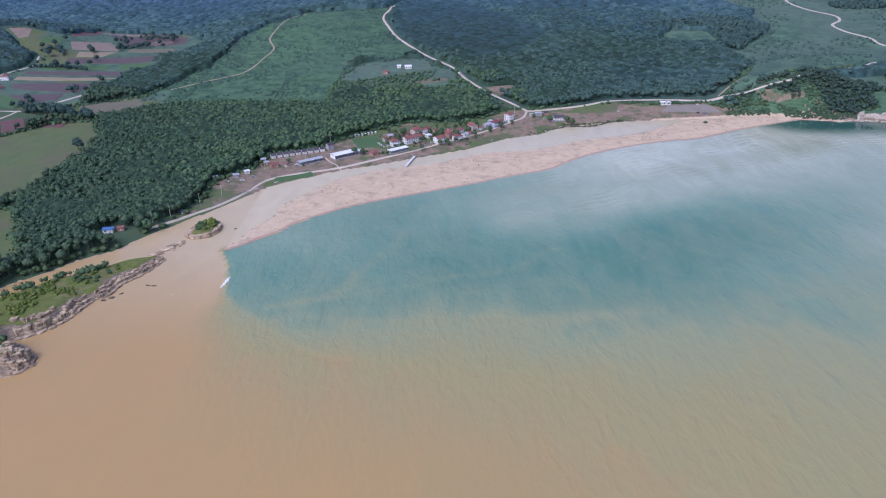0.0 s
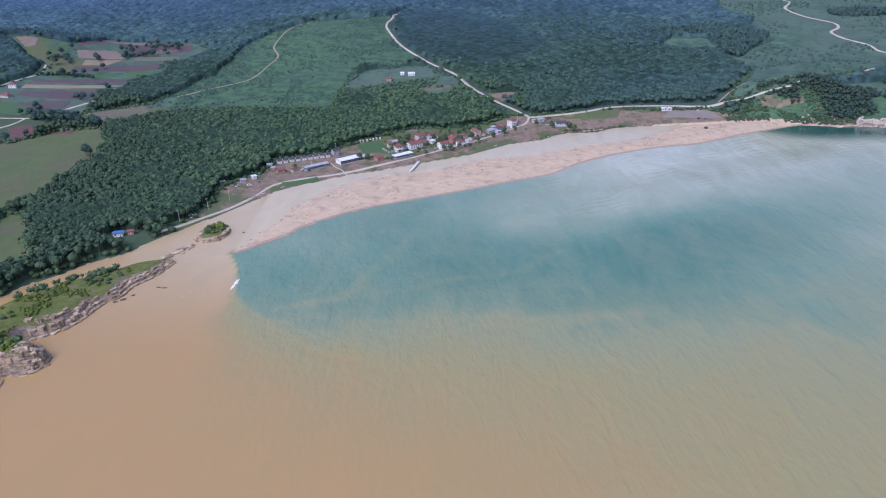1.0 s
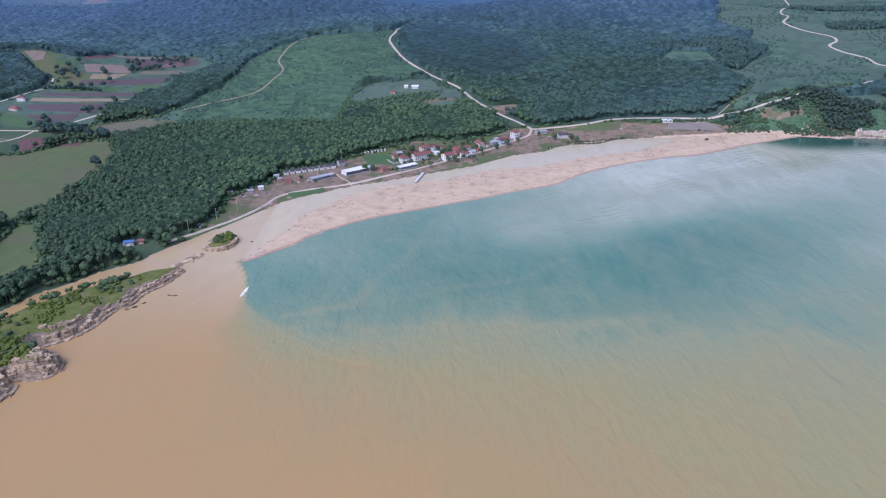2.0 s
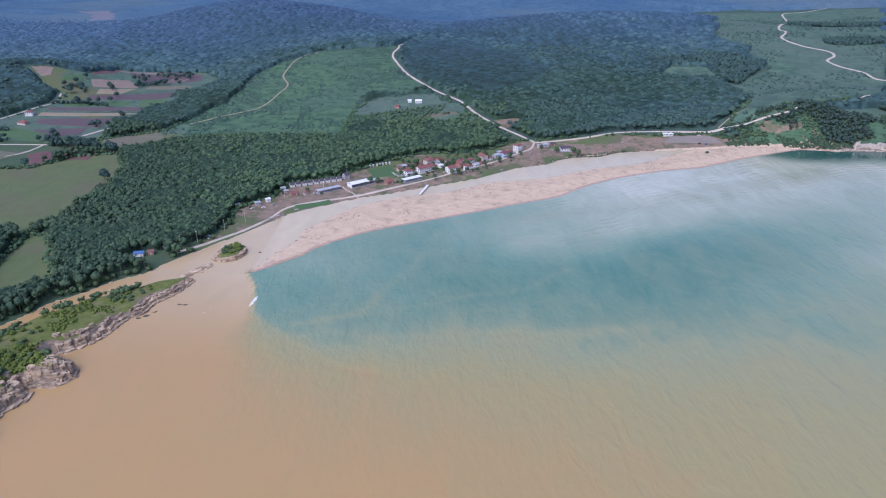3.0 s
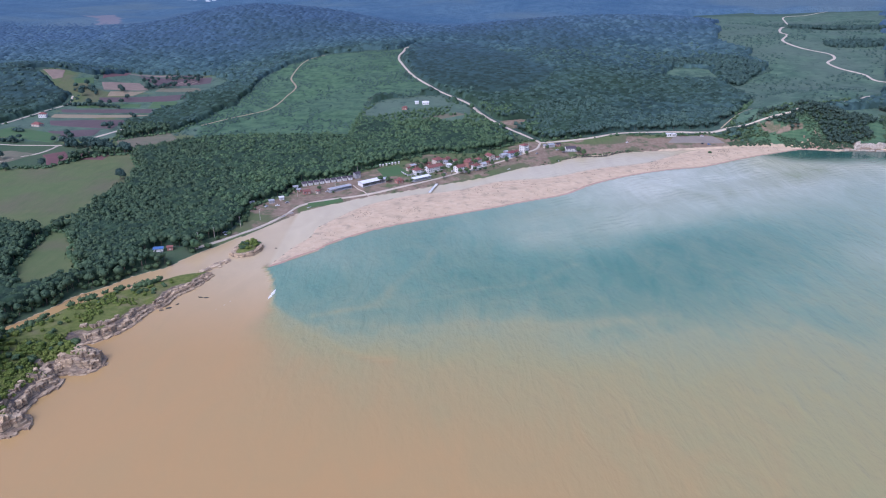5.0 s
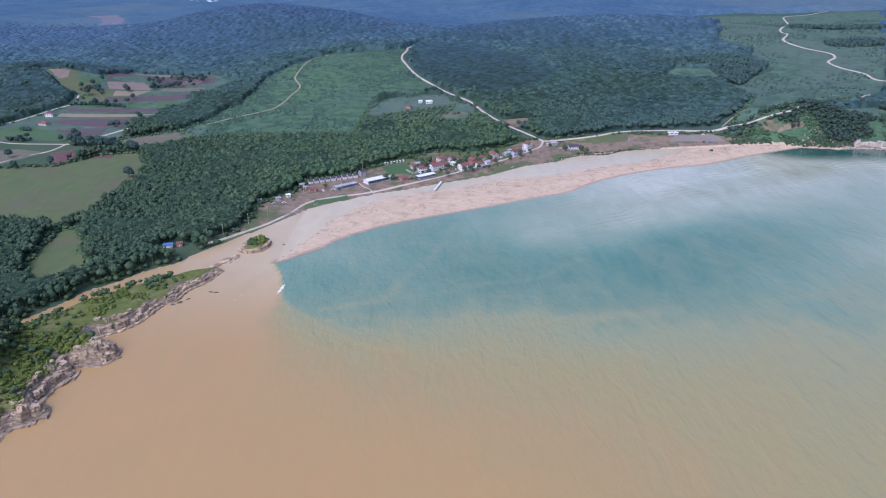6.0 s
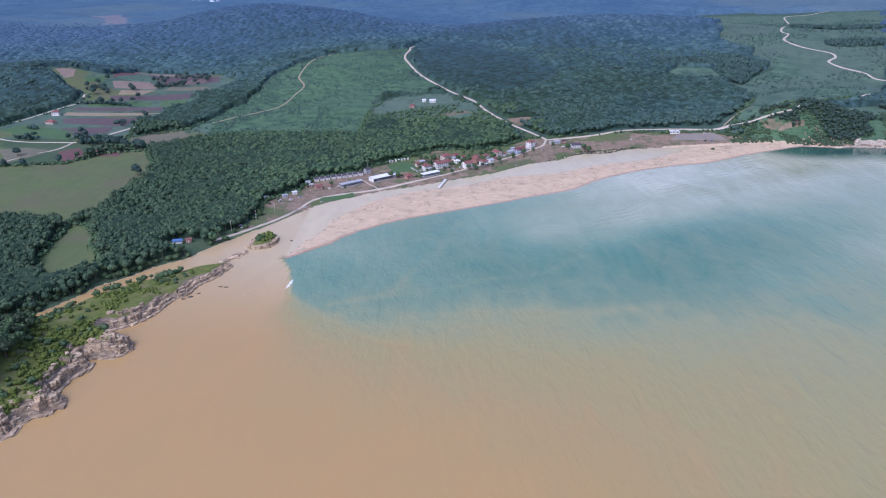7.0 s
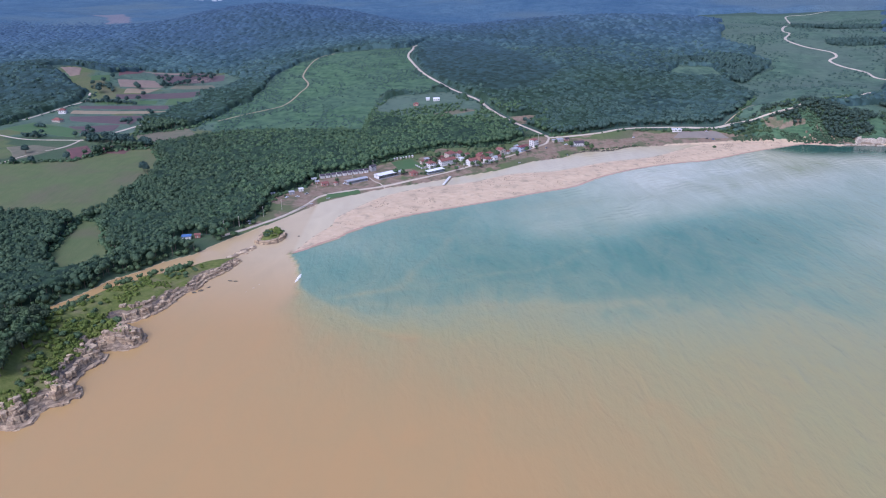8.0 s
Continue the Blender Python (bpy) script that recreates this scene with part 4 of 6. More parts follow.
def crowns(x, y, cell, seed):
    """The tops of closely set crowns: height from 0 to 1 and a number from 0 to 1 for each tree."""
    ix, iy = np.floor(x / cell), np.floor(y / cell)
    top, own = np.full(x.shape, -9.0), np.zeros(x.shape)
    for dx in (-1, 0, 1):
        for dy in (-1, 0, 1):
            jx, jy = ix + dx, iy + dy
            px, py = (jx + 0.1 + 0.8 * lattice(jx, jy, seed)) * cell, (jy + 0.1 + 0.8 * lattice(jx, jy, seed + 1)) * cell
            tall, wide = lattice(jx, jy, seed + 2), 0.55 + 0.45 * lattice(jx, jy, seed + 3)
            h = 0.45 + 0.55 * tall - ((x - px) ** 2 + (y - py) ** 2) / (wide * cell) ** 2
            own = np.where(h > top, lattice(jx, jy, seed + 4), own)
            top = np.maximum(top, h)
    return np.maximum(top, -0.25), own


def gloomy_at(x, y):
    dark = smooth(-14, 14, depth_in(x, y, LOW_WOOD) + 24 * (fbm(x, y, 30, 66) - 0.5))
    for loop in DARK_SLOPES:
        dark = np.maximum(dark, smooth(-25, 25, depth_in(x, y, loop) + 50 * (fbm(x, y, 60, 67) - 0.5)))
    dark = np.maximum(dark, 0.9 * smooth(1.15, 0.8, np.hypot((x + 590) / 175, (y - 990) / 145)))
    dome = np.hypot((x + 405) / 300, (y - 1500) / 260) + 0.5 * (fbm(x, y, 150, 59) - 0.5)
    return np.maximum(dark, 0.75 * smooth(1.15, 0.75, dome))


CANOPY = canopy_material()


def canopy(x0, x1, y0, y1, step, cell, height, label, seed, start=None, inset=0.0, bulge=0.42):
    g = np.random.default_rng(seed)
    X, Y = np.meshgrid(np.arange(x0, x1, step), np.arange(y0, y1, step))
    ny, nx = X.shape
    x, y = X.ravel() + g.uniform(-0.3, 0.3, X.size) * step, Y.ravel() + g.uniform(-0.3, 0.3, X.size) * step
    deep = np.full(x.shape, -99.0)
    seen = np.abs(x) < 0.62 * y + 70
    deep[seen] = wood_depth(x[seen], y[seen])
    if start is not None:
        deep = np.minimum(deep, start(x, y))
    deep = deep - inset
    top, own = crowns(x, y, cell, seed)
    fine, _ = crowns(x, y, cell * 0.42, seed + 9)
    low = smooth(-6, 6, depth_in(x, y, LOW_WOOD))
    z = land_z(x, y) + height * (0.72 + 0.4 * fbm(x, y, 40, 57)) * (1 - 0.35 * low) * smooth(-1.5, 3.5, deep) - 0.6
    z = z + (bulge * cell * top + 0.09 * cell * fine) * smooth(-1, 2, deep) * (1 - 0.4 * low)
    f = quads(nx, ny)
    keep = deep > -1.6
    f = f[keep[f].all(1)]
    used = np.unique(f)
    count = np.bincount(f.ravel(), minlength=len(x))
    z = np.where(count < 4, land_z(x, y) - 0.8, z)
    index = np.full(x.shape, -1)
    index[used] = np.arange(len(used))
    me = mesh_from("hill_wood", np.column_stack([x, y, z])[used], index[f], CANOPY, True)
    give(me, "tone", own[used])
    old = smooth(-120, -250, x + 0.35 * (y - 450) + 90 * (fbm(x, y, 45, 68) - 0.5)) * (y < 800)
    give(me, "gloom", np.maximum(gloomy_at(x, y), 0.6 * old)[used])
    # painted haze grows with distance inland
    air_haze = 0.3 * smooth(40, 220, x) * smooth(900, 700, y) + (y + 0.16 * np.abs(x + 150) - 820) / 850
    give(me, "air_haze", np.clip(air_haze + 0.35 * (own - 0.5) + 0.35 * (fbm(x, y, 130, 58) - 0.5), 0, 1)[used])
    tagged(new("hill_wood", me), label, "forest", kind="stuff")


def behind_river_wood(x, y):
    edge = 770 + 130 * (fbm(x, y, 80, 64) - 0.5)
    return np.where((x < -455) | (x > 325), 50.0, y - edge + 12)


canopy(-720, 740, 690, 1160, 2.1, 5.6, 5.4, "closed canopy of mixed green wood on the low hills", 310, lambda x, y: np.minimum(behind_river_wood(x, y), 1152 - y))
canopy(-1180, 1180, 1120, 1890, 3.0, 9.0, 5.0, "closed canopy of wood on far hills, haze-blue painted in", 320, lambda x, y: y - 1128, bulge=0.62)

# river wood behind the village: trees along its edges and standing out of a closed canopy
def near_edge(x, y):
    edge = 775 + 130 * (fbm(x, y, 80, 64) - 0.5)
    return np.minimum(edge + 8 - y, np.minimum(x + 460, 330 - x))


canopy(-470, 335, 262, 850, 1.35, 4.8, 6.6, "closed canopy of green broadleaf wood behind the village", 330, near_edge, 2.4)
spots = wood_spots(jittered(-460, 330, 262, 850, 4.1, rng), 2.4)
inner = np.minimum(wood_depth(spots[:, 0], spots[:, 1]), near_edge(spots[:, 0], spots[:, 1]) + 30)
spots = spots[(near_edge(spots[:, 0], spots[:, 1]) > 0) & ((inner < 7) | (rng.uniform(0, 1, len(spots)) < 0.72 + 0.3 * smooth(540, 440, spots[:, 1])))]
old = spots[:, 0] + 0.35 * (spots[:, 1] - 450) + 90 * (fbm(spots[:, 0], spots[:, 1], 45, 68) - 0.5) + rng.uniform(-30, 30, len(spots)) < -150
stand_of("river_wood", spots[old], NEAR_FORMS, 2.6, 8.3, M["leaf_river"], "old dark green broadleaf trees beside the river", "forest", rng)
east = ~old & (spots[:, 0] + 0.3 * (spots[:, 1] - 650) + rng.uniform(-40, 40, len(spots)) > 95)
stand_of("river_wood", spots[east], NEAR_FORMS, 2.6, 7.6, M["leaf_hazy"], "broadleaf trees above the east road, tinted blue for haze", "forest", rng)
old |= east
stand_of("river_wood", spots[~old], NEAR_FORMS, 2.6, 8.3, M["leaf"], "green broadleaf trees behind the village", "forest", rng)

# taller crowns that stand out of the canopy
spots = wood_spots(jittered(-700, 720, 720, 1200, 8.0, rng), 5)
spots = spots[(behind_river_wood(spots[:, 0], spots[:, 1]) > 5) & ~inside(spots[:, 0], spots[:, 1], LOW_WOOD) & (rng.uniform(0, 1, len(spots)) < 0.4)]
hill_far = spots[:, 1] + rng.uniform(-130, 130, len(spots)) > 960
stand_of("hill_wood", spots[~hill_far], NEAR_FORMS, 2.7, 7.6, M["leaf_hazy"], "single tall crowns above the hill wood", "forest", rng, trunk=False, squash=0.75)
stand_of("hill_wood", spots[hill_far], FAR_FORMS, 2.9, 7.6, M["leaf_hazy"], "single tall crowns above the far hill wood", "forest", rng, trunk=False, squash=0.72)

# scattered scrub on the open hill and the heath
p = jittered(-290, 0, 680, 1160, 5.5, rng)
p = p[inside(p[:, 0], p[:, 1], OPEN["scrub"]) & clear_of_roads(p, 1)]
rows = (land_z(p[:, 0], p[:, 1]) * 0.36 + fbm(p[:, 0], p[:, 1], 40, 34)) % 1.0 < 0.3
beyond = smooth(20, 45, to_line(p[:, 0], p[:, 1], np.array([(-190, 930), (-180, 1120)], float)) - 10) * (p[:, 0] < -215) * smooth(-205, -262, p[:, 0])
p = p[fbm(p[:, 0], p[:, 1], 30, 33) + 0.16 * beyond + 0.10 * rows + rng.uniform(-0.07, 0.07, len(p)) > 0.575]
stand_of("scrub", p, SMALL_FORMS, 1.6, 1.5, M["leaf_hazy"], "scattered low shrubs on the grassy hill", "shrubs", rng, trunk=False)
p = jittered(290, 1000, 690, 1900, 11, rng)
p = p[inside(p[:, 0], p[:, 1], OPEN["heath"]) & clear_of_roads(p, 1)]
p = p[fbm(p[:, 0], p[:, 1], 60, 35) + rng.uniform(-0.1, 0.1, len(p)) > 0.56]
stand_of("scrub", p, SMALL_FORMS, 2.2, 2.2, M["leaf_hazy"], "scattered low shrubs on the heath", "shrubs", rng, trunk=False)

# a low fringe of bushes where the woods meet open ground
p = jittered(-560, 480, 370, 1180, 2.9, rng)
p = p[in_view(p)]
deep = np.max([depth_in(p[:, 0], p[:, 1], OPEN[key]) for key in ("pasture", "mown", "valley", "scrub", "clearing", "village", "glade", "heath")], axis=0)
p, deep = p[(deep > -1.5) & (deep < 3.4)], deep[(deep > -1.5) & (deep < 3.4)]
p = p[(depth_in(p[:, 0], p[:, 1], main_loop) > 13) & clear_of_roads(p, 0.8) & (rng.uniform(0, 1, len(p)) < 0.72)]
near = p[:, 1] < 780 + rng.uniform(-40, 40, len(p))
stand_of("scrub", p[near], SMALL_FORMS, 1.8, 2.6, M["leaf"], "bushy fringe along the wood's edge", "shrubs", rng, trunk=False)
far = p[~near]
far = far[rng.uniform(0, 1, len(far)) < 0.35]
stand_of("scrub", far, SMALL_FORMS, 1.7, 2.0, M["leaf_hazy"], "bushy fringe along the hill wood's edge", "shrubs", rng, trunk=False)

# orchard rows below the hill clearing
p = np.array([(-82 + 6.0 * i + 2.2 * j, 738 + 1.7 * i + 5.5 * j) for i in range(14) for j in range(6)]) + rng.uniform(-0.7, 0.7, (84, 2))
stand_of("orchard", p[clear_of_roads(p, 2)], SMALL_FORMS, 1.9, 3.4, M["leaf"], "rows of small orchard trees below a cottage", "orchard", rng, trunk=False)
p = jittered(-95, 60, 716, 765, 5.5, rng)
p = p[inside(p[:, 0], p[:, 1], OPEN["clearing"]) & clear_of_roads(p, 2) & (fbm(p[:, 0], p[:, 1], 30, 39) > 0.5)]
stand_of("scrub", p, SMALL_FORMS, 2.6, 3.6, M["leaf"], "bushy scrub at the clearing's edge", "shrubs", rng, trunk=False)

# ---------------------------------------------------------------- single trees and shrubs
def part(name, bm, material, parent, label=""):
    """One bmesh as one mesh object under a thing or a part."""
    me = bpy.data.meshes.new(name)
    bm.to_mesh(me)
    bm.free()
    me.materials.append(material)
    ob = new(name, me)
    ob.parent = parent
    return tagged(ob, label)


def under(name, me, parent, label=""):
    ob = new(name, me)
    ob.parent = parent
    return tagged(ob, label)


def tube(bm, a, b, ra, rb, sides=6):
    a, b = Vector(a), Vector(b)
    q = (b - a).to_track_quat("Z", "Y")
    rings = []
    for p, r in ((a, ra), (b, rb)):
        rings.append([bm.verts.new(p + q @ Vector((r * math.cos(2 * math.pi * k / sides), r * math.sin(2 * math.pi * k / sides), 0))) for k in range(sides)])
    for k in range(sides):
        bm.faces.new((rings[0][k], rings[0][(k + 1) % sides], rings[1][(k + 1) % sides], rings[1][k]))
    bm.faces.new(rings[1])


def trunk_bm(height, seed):
    r = random.Random(seed)
    bm = bmesh.new()
    bend = Vector((r.uniform(-0.05, 0.05), r.uniform(-0.05, 0.05), 0)) * height
    mid, top = Vector((0, 0, height * 0.35)) + bend, Vector((0, 0, height * 0.68)) - bend
    tube(bm, (0, 0, -0.3), mid, 0.036 * height, 0.026 * height, 7)
    tube(bm, mid, top, 0.026 * height, 0.012 * height, 7)
    for k in range(5):
        a = k * 1.26 + r.uniform(-0.3, 0.3)
        s = mid.lerp(top, r.uniform(0.1, 0.9))
        e = s + Vector((math.cos(a), math.sin(a), r.uniform(0.5, 0.9))) * height * 0.24
        tube(bm, s, e, 0.013 * height, 0.005 * height, 5)
    return bm


def crown_mesh(name, radius, middle, tall, seed, lumps, tufts, material, size=0.2):
    g = np.random.default_rng(seed)
    v, f = crown_form(g, 2, tufts, size, lumps)
    v = v * np.array([radius, radius, radius * tall]) + np.array([0, 0, middle])
    return mesh_from(name, v, f, material, True)


def tree_kind(kind, height, radius, seed, material, label, category, lumps=5, tufts=130, tall=1.0):
    base = tagged(new(kind), label, category)
    part("trunk", trunk_bm(height, seed), M["bark"], base)
    under("crown", crown_mesh("crown", radius, height - radius * tall * 0.95, tall, seed, lumps, tufts, material), base)
    return base


def shrub_kind(radius, seed, material, label):
    base = tagged(new("shrub"), label, "shrub")
    bm = bmesh.new()
    r = random.Random(seed)
    for k in range(5):
        a = k * 1.257 + r.uniform(-0.3, 0.3)
        tube(bm, (0, 0, -0.2), (0.5 * radius * math.cos(a), 0.5 * radius * math.sin(a), radius * 0.7), 0.05, 0.02, 5)
    part("stem", bm, M["bark"], base)
    under("foliage", crown_mesh("foliage", radius, radius * 0.45, 0.85, seed, 6, 90, material, 0.15), base)
    return base


def put(ob, x, y, turn=0.0, size=1.0, sink=0.0):
    m = Matrix.LocRotScale((x, y, float(land_z(x, y)) - sink), Euler((0, 0, turn)), None)
    c = copy_thing(ob, m)
    c.scale = (size, size, size * random.uniform(0.9, 1.1))
    return c


def drop(ob):
    for o in (*ob.children_recursive, ob):
        bpy.data.objects.remove(o)


BROAD = [tree_kind("tree", 8.5, 3.3, k, M["leaf_near"], "leafy green broadleaf tree with a rounded crown", "tree", tall=(1.0, 1.15, 0.9)[k % 3]) for k in range(4)]
FIELD = [tree_kind("tree", 8.5, 3.3, 80 + k, M["leaf_hazy_dark"], "dark bluish green tree standing among the fields", "tree", tall=(1.0, 0.9, 1.1)[k % 3]) for k in range(3)]
PINES = [tree_kind("pine_tree", 9.5, 3.0, 20 + k, M["leaf_dark"], "dark green pine with a dense crown", "tree", tall=1.25) for k in range(3)]
BRIGHT = [shrub_kind(1.7, 40 + k, M["leaf_bright"], "bright green leafy shrub on the rocky cape") for k in range(4)]
DULL = [shrub_kind(1.8, 60 + k, M["leaf_near"], "dark green rounded shrub") for k in range(3)]


def grow(kinds, spots, low, high, group="", sink=0.0):
    for x, y in spots:
        ob = put(random.choice(kinds), x, y, random.uniform(0, 6.28), random.uniform(low, high), sink)
        if group:
            tagged(ob, group=group)


def cape_spots(step, front_gap, back_gap, test):
    p = jittered(-330, -140, 200, 392, step, rng)
    p = p[depth_in(p[:, 0], p[:, 1], cape_loop) > 1]
    front, back = to_line(p[:, 0], p[:, 1], cape_front), to_line(p[:, 0], p[:, 1], cape_back)
    p = p[(front > front_gap) & (back > back_gap)]
    return p[test(p[:, 0], p[:, 1])]


# dark trees on the cape's shoulder, hedge along the river, bright scrub above the cliff
woody = cape_spots(5.2, 21, 2, lambda x, y: (y < 296 + 0 * x) & (x < -197 - 0.30 * (y - 240)))
grow(PINES + BROAD[:2], woody, 0.62, 0.95, "trees on the cape")
hedge = cape_spots(3.6, 9, 0.4, lambda x, y: (to_line(x, y, cape_back) < 7.5) & (y > 280) & (y < 374) & (fbm(x, y, 22, 19) > 0.38))
stand_of("hedge", hedge, NEAR_FORMS, 1.9, 3.6, M["leaf_near"], "line of bushy trees on the cape's river bank", "hedge", rng)
bright = cape_spots(3.7, 5.5, 6, lambda x, y: (y < 302) & (x > -200 - 0.30 * (y - 240)) & (fbm(x, y, 17, 23) > 0.43))
grow(BRIGHT + DULL[:2], bright, 0.5, 1.25, "shrubs on the cape")
bright = cape_spots(4.0, 8.5, 9, lambda x, y: (y > 302) & (y < 378) & (fbm(x, y, 13, 24) > 0.52))
grow(BRIGHT + DULL, bright, 0.4, 0.8, "shrubs on the cape")
# a line of trees at the river's far bank
bank = jittered(-260, -100, 300, 500, 4.2, rng)
dm = depth_in(bank[:, 0], bank[:, 1], main_loop)
bank = bank[(dm > 0.8) & (dm < 6.5) & (bank[:, 1] < 452) & ~inside(bank[:, 0], bank[:, 1], OPEN["hut_yard"]) & (fbm(bank[:, 0], bank[:, 1], 20, 29) > 0.36) & clear_of_roads(bank, 0.6)]
stand_of("bank_trees", bank, NEAR_FORMS, 1.7, 3.4, M["leaf_near"], "low bushy trees along the river bank", "trees", rng)
# crowns on the islet
grow(DULL + BRIGHT, [(-137, 427), (-136, 430), (-135, 425), (-134, 432), (-133, 428), (-132, 424), (-131, 435), (-131, 431), (-130, 427), (-129, 434), (-128, 430), (-128, 425), (-126, 432), (-126, 428), (-133, 422), (-136, 423), (-134.5, 420.5), (-131, 420.5), (-129, 422), (-127, 425), (-131.5, 422.5)], 0.6, 1.0, "shrubs on the islet", 0.2)
# lone trees in the pasture and along the field hedges
grow(FIELD, [(-275, 573), (-278, 575), (-389, 717), (-398, 728), (-402, 707), (-418, 640), (-391, 601), (-408, 601), (-349, 638), (-364, 612), (-370, 771), (-445, 721), (-444, 707),
             (-379, 691), (-372, 686), (-366, 680), (-359, 684), (-352, 680), (-346, 676), (-341, 678), (-337, 674), (-332, 676), (-327, 671), (-319, 671), (-313, 667), (-308, 663),
             (-385, 694), (-375, 692), (-363, 690), (-350, 686), (-474, 925), (-470, 951), (-481, 988), (-456, 1076), (-491, 947), (-482, 961), (-447, 886), (-433, 887), (-424, 892),
             (-414, 922), (-410, 894), (-413, 1015)], 0.75, 1.15, "trees in the fields")
line = jittered(-560, -320, 760, 1100, 13, rng)
line = line[(fbm(line[:, 0], line[:, 1], 46, 37) > 0.68) & inside(line[:, 0], line[:, 1], OPEN["valley"]) & clear_of_roads(line, 1)]
grow(FIELD, line, 0.5, 0.95, "trees in the fields")
# hedges and clumps between the fields
HEDGES = [[(-486, 939), (-483, 952), (-468, 948), (-458, 934)],
          [(-453, 888), (-426, 882), (-405, 873)],
          [(-411, 990), (-399, 1008), (-392, 1033)],
          [(-475, 885), (-451, 885)],
          [(-382, 690), (-342, 684), (-303, 669)],
          [(-371, 712), (-340, 703)],
          [(-472, 762), (-460, 756)],
          [(-464, 715), (-438, 709)],
          [(-374, 831), (-367, 826)],
          [(-385, 785), (-374, 787)],
          [(-410, 1073), (-393, 1083)]]
for line in HEDGES:
    p = along(np.array(line, float), 2.6)
    p = p + rng.uniform(-2.2, 2.2, p.shape)
    stand_of("hedge", p, NEAR_FORMS, 2.2, 4.6, M["leaf_hazy_dark"], "dark bushy hedge between the fields", "hedge", rng)
# gardens and yards of the village
grow(BROAD[:2] + DULL, [(-3, 579), (-50, 570), (-56, 566), (-34, 570), (4, 590), (28, 620), (36, 622), (46, 640), (16, 616), (-20, 610), (56, 648), (82, 668), (112, 662), (128, 665),
                        (-126, 535), (-131, 528), (-122, 540), (-104, 545), (-145, 498), (-140, 508), (66, 640), (-92, 540), (98, 668), (132, 660), (138, 664)], 0.4, 0.75, "village trees")
grow(DULL, [(256, 666)], 1.0, 1.0)
# scrub along the east road's shoulder
p = jittered(284, 352, 706, 719, 4.4, rng)
p = p[clear_of_roads(p, 1.2) & (to_line(p[:, 0], p[:, 1], np.array([(322, 715), (345, 706)], float)) > 7)]
grow(DULL, p, 0.6, 1.2, "headland shrubs")
# dark bushes on the lagoon's inner bank
p = np.column_stack([np.linspace(122, 184, 26), np.interp(np.linspace(122, 184, 26), [122, 129, 155, 181, 184], [659, 660, 667, 675.5, 677])]) + rng.uniform(-1.4, 1.4, (26, 2))
grow(DULL, p, 0.35, 0.75, "lagoon bushes", 0.1)
# low bushes by the lagoon's edge
edge = jittered(-60, 200, 530, 680, 5.0, rng)
dm = depth_in(edge[:, 0], edge[:, 1], main_loop)
edge = edge[(dm > 0.6) & (dm < 5) & (fbm(edge[:, 0], edge[:, 1], 16, 43) > 0.58) & clear_of_roads(edge, 0.5)]
grow(DULL, edge, 0.28, 0.5, "lagoon bushes")
p = cape_spots(2.2, 4.2, 7, lambda x, y: (y < 380) & (fbm(x, y, 11, 25) + 0.25 * smooth(18, 8, to_line(x, y, cape_front)) * (y < 305) > 0.56 + 0.05 * (y > 305)))
stand_of("cape_scrub", p, NEAR_FORMS, 1.05, 1.25, M["leaf_bright"], "tangle of low green scrub above the cape's cliff", "shrubs", rng, trunk=False)

# pine stand on the eastern headland, dark coppice on the heath
grove = np.array([(306, 716), (322, 727), (350, 721), (358, 712), (357, 703), (349, 705), (340, 712), (326, 719)], float)
stand = np.array([(357, 722), (380, 732), (400, 724), (402, 702), (410, 684), (383, 685), (381, 696), (373, 707), (360, 714)], float)
sparse = np.array([(398, 728), (456, 736), (690, 790), (690, 700), (470, 692), (438, 688), (415, 691), (400, 690)], float)
p = jittered(300, 700, 680, 800, 2.9, rng)
wooded = inside(p[:, 0], p[:, 1], stand) | inside(p[:, 0], p[:, 1], grove) | (inside(p[:, 0], p[:, 1], sparse) & (fbm(p[:, 0], p[:, 1], 26, 71) > 0.55))
p = p[wooded & (depth_in(p[:, 0], p[:, 1], main_loop) > 4) & clear_of_roads(p, 0.8)]
stand_of("pine_stand", p, NEAR_FORMS, 2.0, 5.4, M["leaf_pine"], "dark pine stand on the headland above the cliff", "forest", rng)
p = jittered(286, 470, 680, 722, 2.2, rng)
bare_bank = to_line(p[:, 0], p[:, 1], np.array([(322, 715), (334, 711), (345, 705)], float))
p = p[(depth_in(p[:, 0], p[:, 1], main_loop) > 2.5) & clear_of_roads(p, 1.0) & (bare_bank > 5.5) & (fbm(p[:, 0], p[:, 1], 15, 74) > 0.34) & ~((p[:, 0] > 404) & (p[:, 0] < 437) & (p[:, 1] < 690))]
stand_of("scrub", p, SMALL_FORMS, 1.5, 1.4, M["leaf_river"], "dark low scrub on the headland slope", "shrubs", rng, trunk=False)
p = along(np.array(ROADS["headland"][1], float), 1.9)
p = p[~((p[:, 0] > 318) & (p[:, 0] < 328)) & ~((p[:, 0] > 347) & (p[:, 0] < 357))] + rng.uniform(-0.5, 0.5, (1, 2)) + np.array([0.3, -2.3])
stand_of("hedge", p, NEAR_FORMS, 1.6, 2.9, M["leaf_pine"], "dark bushes along the headland road", "hedge", rng, trunk=False)
coppice = np.array([(290, 1050), (437, 1104), (463, 1040), (392, 935), (372, 925), (380, 985), (386, 1036), (330, 1037), (290, 1010)], float)
p = jittered(270, 480, 890, 1120, 5.6, rng)
p = p[inside(p[:, 0], p[:, 1], coppice)]
stand_of("coppice", p, FAR_FORMS, 3.6, 8.0, M["leaf_hazy_dark"], "dark coppice wood among meadows", "forest", rng, trunk=False)
p = jittered(600, 1000, 900, 1500, 7, rng)
